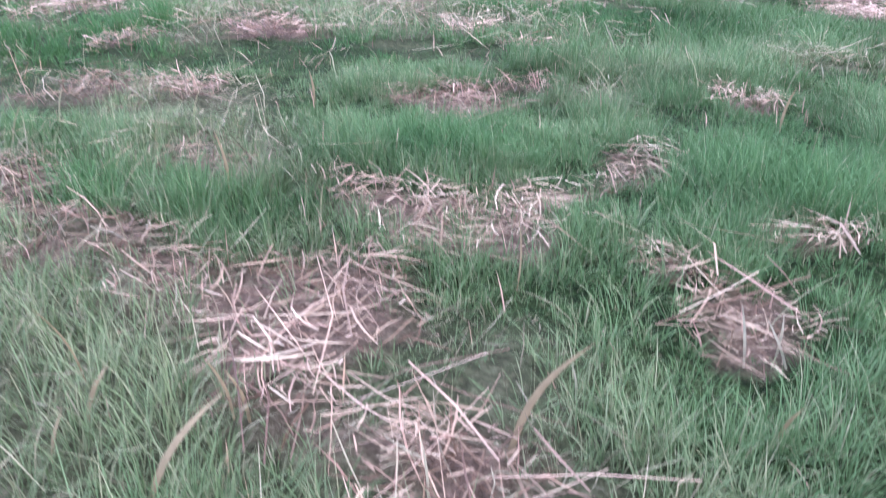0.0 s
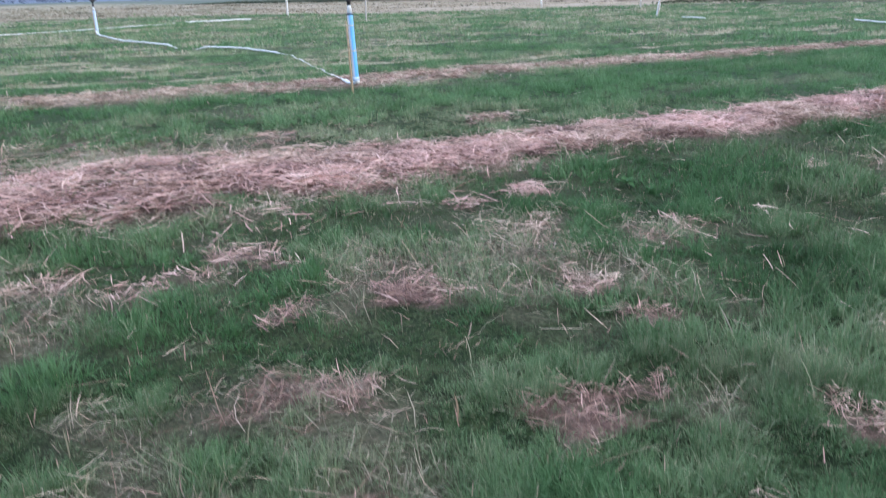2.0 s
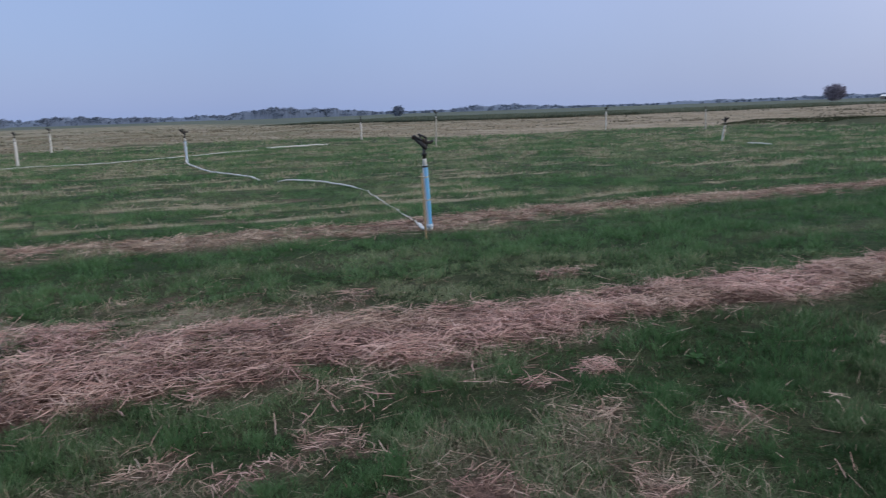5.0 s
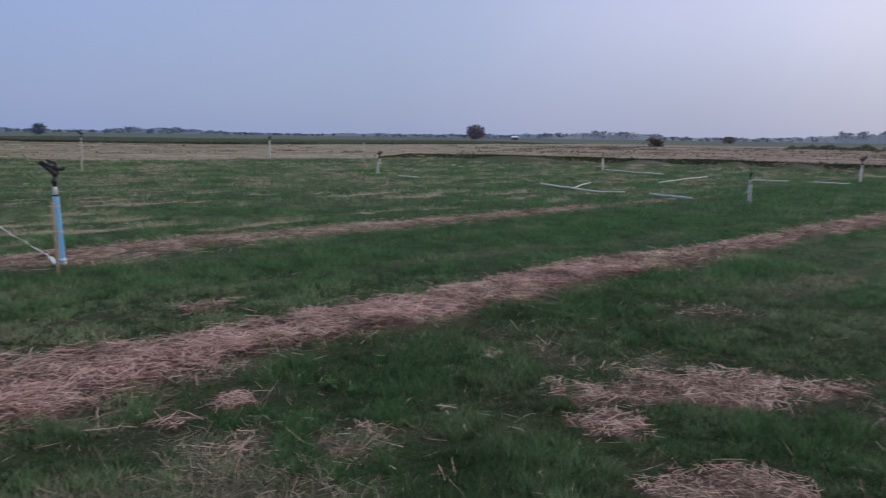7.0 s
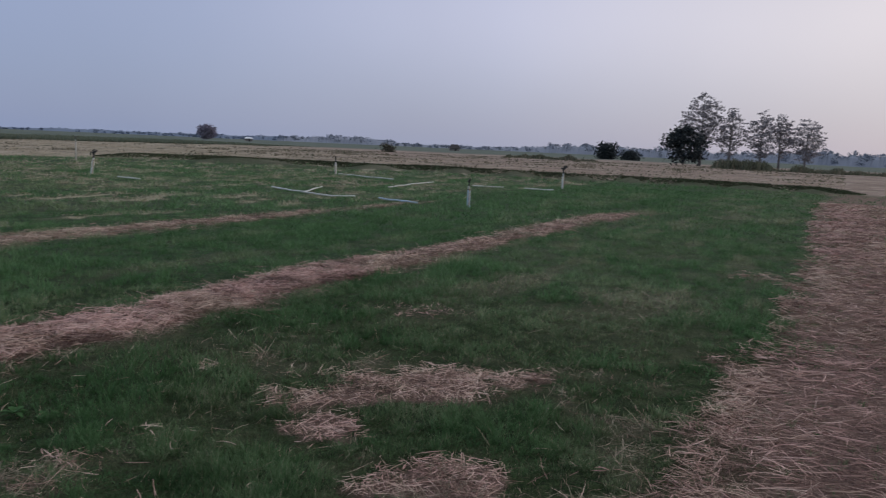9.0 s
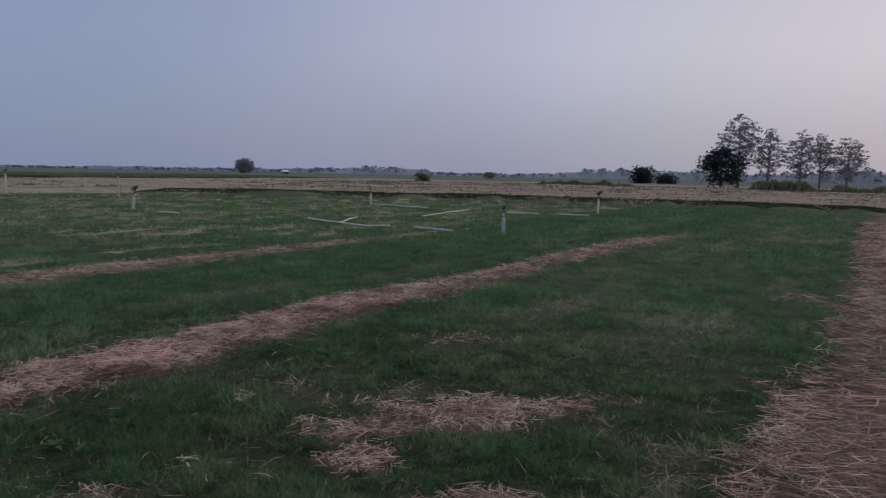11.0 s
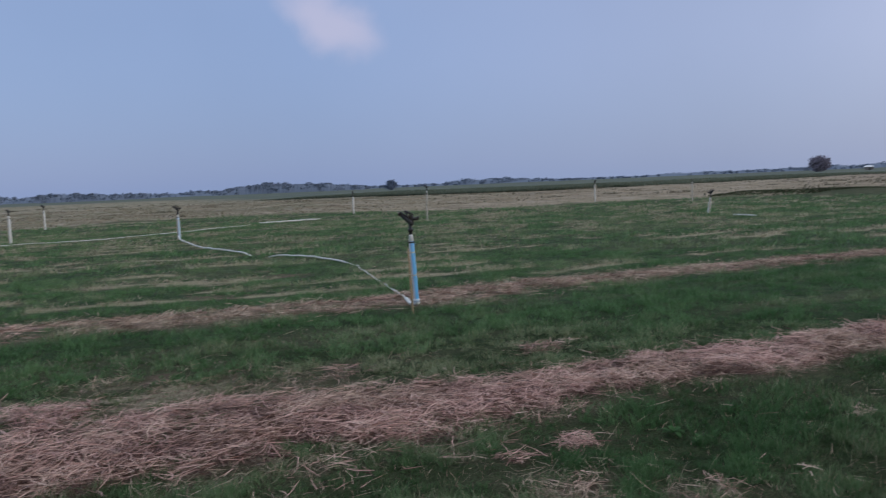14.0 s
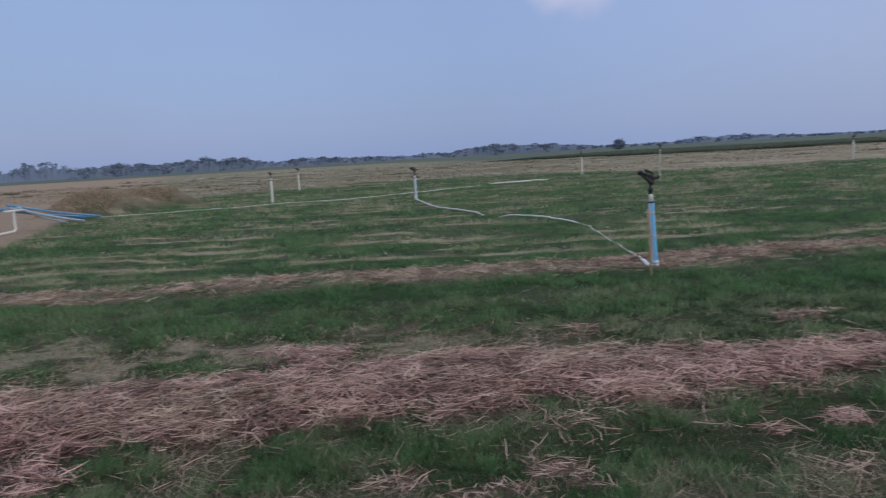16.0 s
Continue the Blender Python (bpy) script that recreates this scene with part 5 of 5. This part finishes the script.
def hut(name, label, az, d, wide, deep, eave, ridge, roof, wall):
    root = new(name)
    tagged(root, label, "building")
    bm = bmesh.new()
    bmesh.ops.create_cube(bm, size=1.0, matrix=Matrix.Translation((0, 0, eave / 2)) @ Matrix.Diagonal((wide, deep, eave, 1)))
    obj("wall", bm, wall, root, smooth=False)
    bm = bmesh.new()
    o = 0.35
    a = [bm.verts.new(p) for p in ((-wide / 2 - o, -deep / 2 - o, eave - 0.05), (wide / 2 + o, -deep / 2 - o, eave - 0.05), (wide / 2 + o, deep / 2 + o, eave - 0.05), (-wide / 2 - o, deep / 2 + o, eave - 0.05),
                                   (-wide * 0.32, 0, ridge), (wide * 0.32, 0, ridge))]
    for f in ((0, 1, 5, 4), (1, 2, 5), (2, 3, 4, 5), (3, 0, 4), (3, 2, 1, 0)):
        bm.faces.new([a[i] for i in f])
    obj("roof", bm, roof, root, smooth=False)
    bm = bmesh.new()
    bmesh.ops.create_cube(bm, size=1.0, matrix=Matrix.Translation((wide * 0.1, -deep / 2 - 0.02, eave * 0.4)) @ Matrix.Diagonal((wide * 0.22, 0.05, eave * 0.8, 1)))
    obj("door", bm, M_ROOF_DARK, root, smooth=False)
    x, y = polar(az, d)
    root.location = (x, y, 0)
    root.rotation_euler = (0, 0, radians(-az))
    return root


def build_distance():
    tall = "tall tree with thin half-bare crown beside the field track"
    tree("tree", tall, 36.0, 160, 14.3, 8.6, M_LEAF, 270, 3900, 0.2, 0.22, 0.45, 0.30, M_BARK_PALE)
    tree("tree", tall, 37.9, 160, 11.7, 5.8, M_LEAF, 170, 2300, 0.2, 0.16, 0.45, 0.28, M_BARK_PALE)
    tree("tree", tall, 39.9, 160, 11.4, 6.0, M_LEAF, 170, 2300, 0.2, 0.14, 0.45, 0.28, M_BARK_PALE)
    tree("tree", tall, 41.1, 163, 10.6, 5.4, M_LEAF, 150, 1900, 0.2, 0.14, 0.45, 0.28, M_BARK_PALE)
    tree("tree", tall, 42.7, 161, 10.0, 7.0, M_LEAF, 190, 2500, 0.2, 0.12, 0.45, 0.28, M_BARK_PALE)
    tree("tree", "dense dark leafy tree below the tall ones", 34.9, 155, 7.4, 7.0, M_DARKLEAF, 34, 3600, 0.3, 0.03, 0.7, 0.8)
    shrub("bush", "dense dark round tree far over the field", 29.5, 220, 5.2, 6.6, M_DARKLEAF, 2600, 0.32)
    shrub("bush", "low dark bush far over the field", 31.2, 215, 3.2, 5.6, M_DARKLEAF, 1500, 0.3)
    shrub("bush", "small weedy bush on the fallow land", 13.7, 150, 1.7, 3.2, M_BANK_LEAF, 700, 0.2)
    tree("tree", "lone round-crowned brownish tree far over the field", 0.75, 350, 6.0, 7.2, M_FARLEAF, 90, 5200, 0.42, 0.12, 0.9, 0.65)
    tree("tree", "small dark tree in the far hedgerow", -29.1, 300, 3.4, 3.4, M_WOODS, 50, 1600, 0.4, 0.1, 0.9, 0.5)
    hut("hut", "small dark thatched field hut far away", 18.5, 300, 4.0, 3.0, 1.1, 2.5, M_ROOF_DARK, M_WALL)
    hut("shed", "small far shed with a pale sheet roof", 3.6, 340, 3.2, 3.0, 1.2, 1.8, M_ROOF_PALE, M_WALL)
    reeds("reeds", "strip of dark weeds on the fallow land", 22, 29, 150, 1.0, M_WEED, 5000, 0.25)
    reeds("reeds", "tall dark weeds before the tree row", 36.8, 41, 135, 1.7, M_WEED, 3500, 0.15)
    reeds("reeds", "dark weeds along the far track", 40.5, 62, 130, 1.1, M_WEED, 8000, 0.2)
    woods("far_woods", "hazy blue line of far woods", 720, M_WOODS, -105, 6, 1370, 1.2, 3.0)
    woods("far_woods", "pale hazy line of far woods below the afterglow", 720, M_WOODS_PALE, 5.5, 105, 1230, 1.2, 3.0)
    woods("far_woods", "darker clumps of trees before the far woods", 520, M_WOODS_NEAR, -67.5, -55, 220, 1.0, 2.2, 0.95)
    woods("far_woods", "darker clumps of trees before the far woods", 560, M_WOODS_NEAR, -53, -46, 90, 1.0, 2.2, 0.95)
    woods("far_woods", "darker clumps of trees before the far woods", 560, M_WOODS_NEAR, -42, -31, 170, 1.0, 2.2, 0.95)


WEEDS = [(0.02, 4.41, 0.09, 9), (0.16, 4.36, 0.06, 7), (-3.2, 5.35, 0.05, 7)]


def weed(x, y, size, n, seed):
    """A low rosette of broad leaves, each folded along its middle."""
    r = np.random.default_rng(seed)
    root = new("weed")
    tagged(root, "low green broadleaf weed growing in the grass", "weed", "broadleaf weeds")
    for k in range(n):
        a, tilt = 6.283 * k / n + r.normal(0, 0.25), r.uniform(0.35, 0.9)
        ln, wd = size * r.uniform(0.7, 1.15), size * r.uniform(0.16, 0.24)
        bm = bmesh.new()
        rows = []
        for t, w in ((0.0, 0.15), (0.25, 0.55), (0.5, 1.0), (0.75, 0.75), (1.0, 0.04)):
            d, h = ln * t * math.cos(tilt), ln * (math.sin(tilt) * t - 0.45 * t * t) + 0.02
            c = Vector((math.cos(a) * d, math.sin(a) * d, h))
            e = Vector((-math.sin(a), math.cos(a), 0)) * wd * w
            rows.append([bm.verts.new(c - e + Vector((0, 0, 0.25 * wd * w))), bm.verts.new(c), bm.verts.new(c + e + Vector((0, 0, 0.25 * wd * w)))])
        for p, q in zip(rows, rows[1:]):
            for i in (0, 1):
                bm.faces.new((p[i], p[i + 1], q[i + 1], q[i]))
        obj("leaf", bm, M_WEEDLEAF, root)
    root.location = (x, y, gz(x, y))
    return root


# bent dry leaves that stand out of the grass: foot x and y, way to the tip x, y, z, breadth
LEAF_BLADES = [(0.314, 0.638, 0.055, 0.046, 0.105, 0.010), (0.194, 0.726, 0.02, 0.019, 0.066, 0.009), (0.207, 0.664, 0.011, 0.012, 0.065, 0.008), (0.346, 0.76, -0.016, -0.009, 0.071, 0.005),
               (0.33, 0.76, -0.018, -0.011, 0.081, 0.004), (0.587, 0.779, 0.063, 0.007, 0.137, 0.009), (0.825, 0.862, 0.015, -0.004, 0.062, 0.006), (0.162, 0.774, -0.026, -0.023, 0.109, 0.003),
               (0.548, 1.075, -0.004, 0.0, 0.112, 0.003), (0.063, 1.26, -0.012, -0.007, 0.119, 0.006), (-0.023, 1.815, -0.007, -0.003, 0.087, 0.007), (0.967, 1.888, 0.014, -0.003, 0.107, 0.007)]
STALKS = [(0.587, 1.287, -0.029, -0.002, 0.041, 0.004), (-0.077, 1.057, -0.012, -0.01, 0.049, 0.004), (-0.119, 1.065, -0.005, -0.005, 0.039, 0.003), (0.627, 2.517, -0.062, -0.001, 0.121, 0.005),
          (1.152, 2.425, -0.018, 0.004, 0.056, 0.005), (0.812, 0.995, -0.016, 0.004, 0.085, 0.004), (0.859, 1.002, -0.032, 0.009, 0.063, 0.004), (0.848, 1.028, -0.002, 0.0, 0.064, 0.004),
          (0.395, 0.661, -0.008, -0.005, 0.037, 0.003), (0.535, 0.699, -0.008, -0.002, 0.085, 0.003), (0.64, 0.872, -0.008, 0.0, 0.051, 0.003), (-0.086, 1.417, -0.013, -0.008, 0.037, 0.005)]


def leaf_blade(x, y, dx, dy, dz, breadth, mat, name, label, bow, seed):
    """One curved leaf, folded along its middle and narrowing to the tip."""
    r = np.random.default_rng(seed)
    bm = bmesh.new()
    rows = []
    way = math.atan2(dy, dx) + math.pi / 2 if math.hypot(dx, dy) > 1e-3 else 0.0
    across = Vector((math.sin(r.normal(-0.25, 0.35)), 0.35 * math.cos(way), 0)).normalized()
    across = Vector((1, 0, 0)).lerp(across, 0.3).normalized()
    for k in range(8):
        t = k / 7
        c = Vector((dx * t, dy * t, dz * t - 0.01)) + Vector((-dx, -dy, 0)).normalized() * bow * math.sin(math.pi * t) + Vector((0, 0, bow * math.sin(math.pi * t)))
        w = breadth * (0.5 + 0.6 * t * (1 - t) * 2) * (1 - 0.8 * t**5) / 2
        e = across * w
        dip = Vector((0, -0.3 * w, -0.2 * w))
        rows.append([bm.verts.new(c - e), bm.verts.new(c + dip), bm.verts.new(c + e)])
    for p, q in zip(rows, rows[1:]):
        for i in (0, 1):
            bm.faces.new((p[i], p[i + 1], q[i + 1], q[i]))
    ob = tagged(obj(name, bm, mat), label, "leaf", "dry leaves standing in the grass")
    ob.location = (x, y, gz(x, y))
    return ob


def build_leaf_blades():
    for k, row in enumerate(LEAF_BLADES):
        leaf_blade(*row, M_DRYLEAF, "dry_leaf", "bent tan dry leaf standing out of the grass", 0.10 * (abs(row[2]) + row[4] * 0.4), 400 + k)
    for k, row in enumerate(STALKS):
        leaf_blade(*row, M_PALESTALK, "cut_stalk", "pale cut straw stalk standing in the grass", 0.002, 440 + k)


def build_weeds():
    for k, (x, y, size, n) in enumerate(WEEDS):
        weed(x, y, size, n, 300 + k)


M_WEEDLEAF = material("broad_leaf", leaf_look((0.04, 0.10, 0.03), (0.085, 0.18, 0.06), 0.3))
M_DRYLEAF = material("dry_leaf", plain_look((0.30, 0.215, 0.13), 0.7, 0.2, 60, dirt=(0.18, 0.13, 0.08), dirty=0.5))
M_PALESTALK = material("pale_stalk", plain_look((0.42, 0.36, 0.27), 0.6, 0.15, 60, dirt=(0.32, 0.25, 0.17), dirty=0.4))
M_BANK_LEAF = material("weed_leaf", leaf_look((0.075, 0.08, 0.06), (0.14, 0.135, 0.10)))
build_sprinklers()
build_weeds()
build_leaf_blades()
build_pipes()
build_distance()
build_fallow()
build_straw()
build_grass()
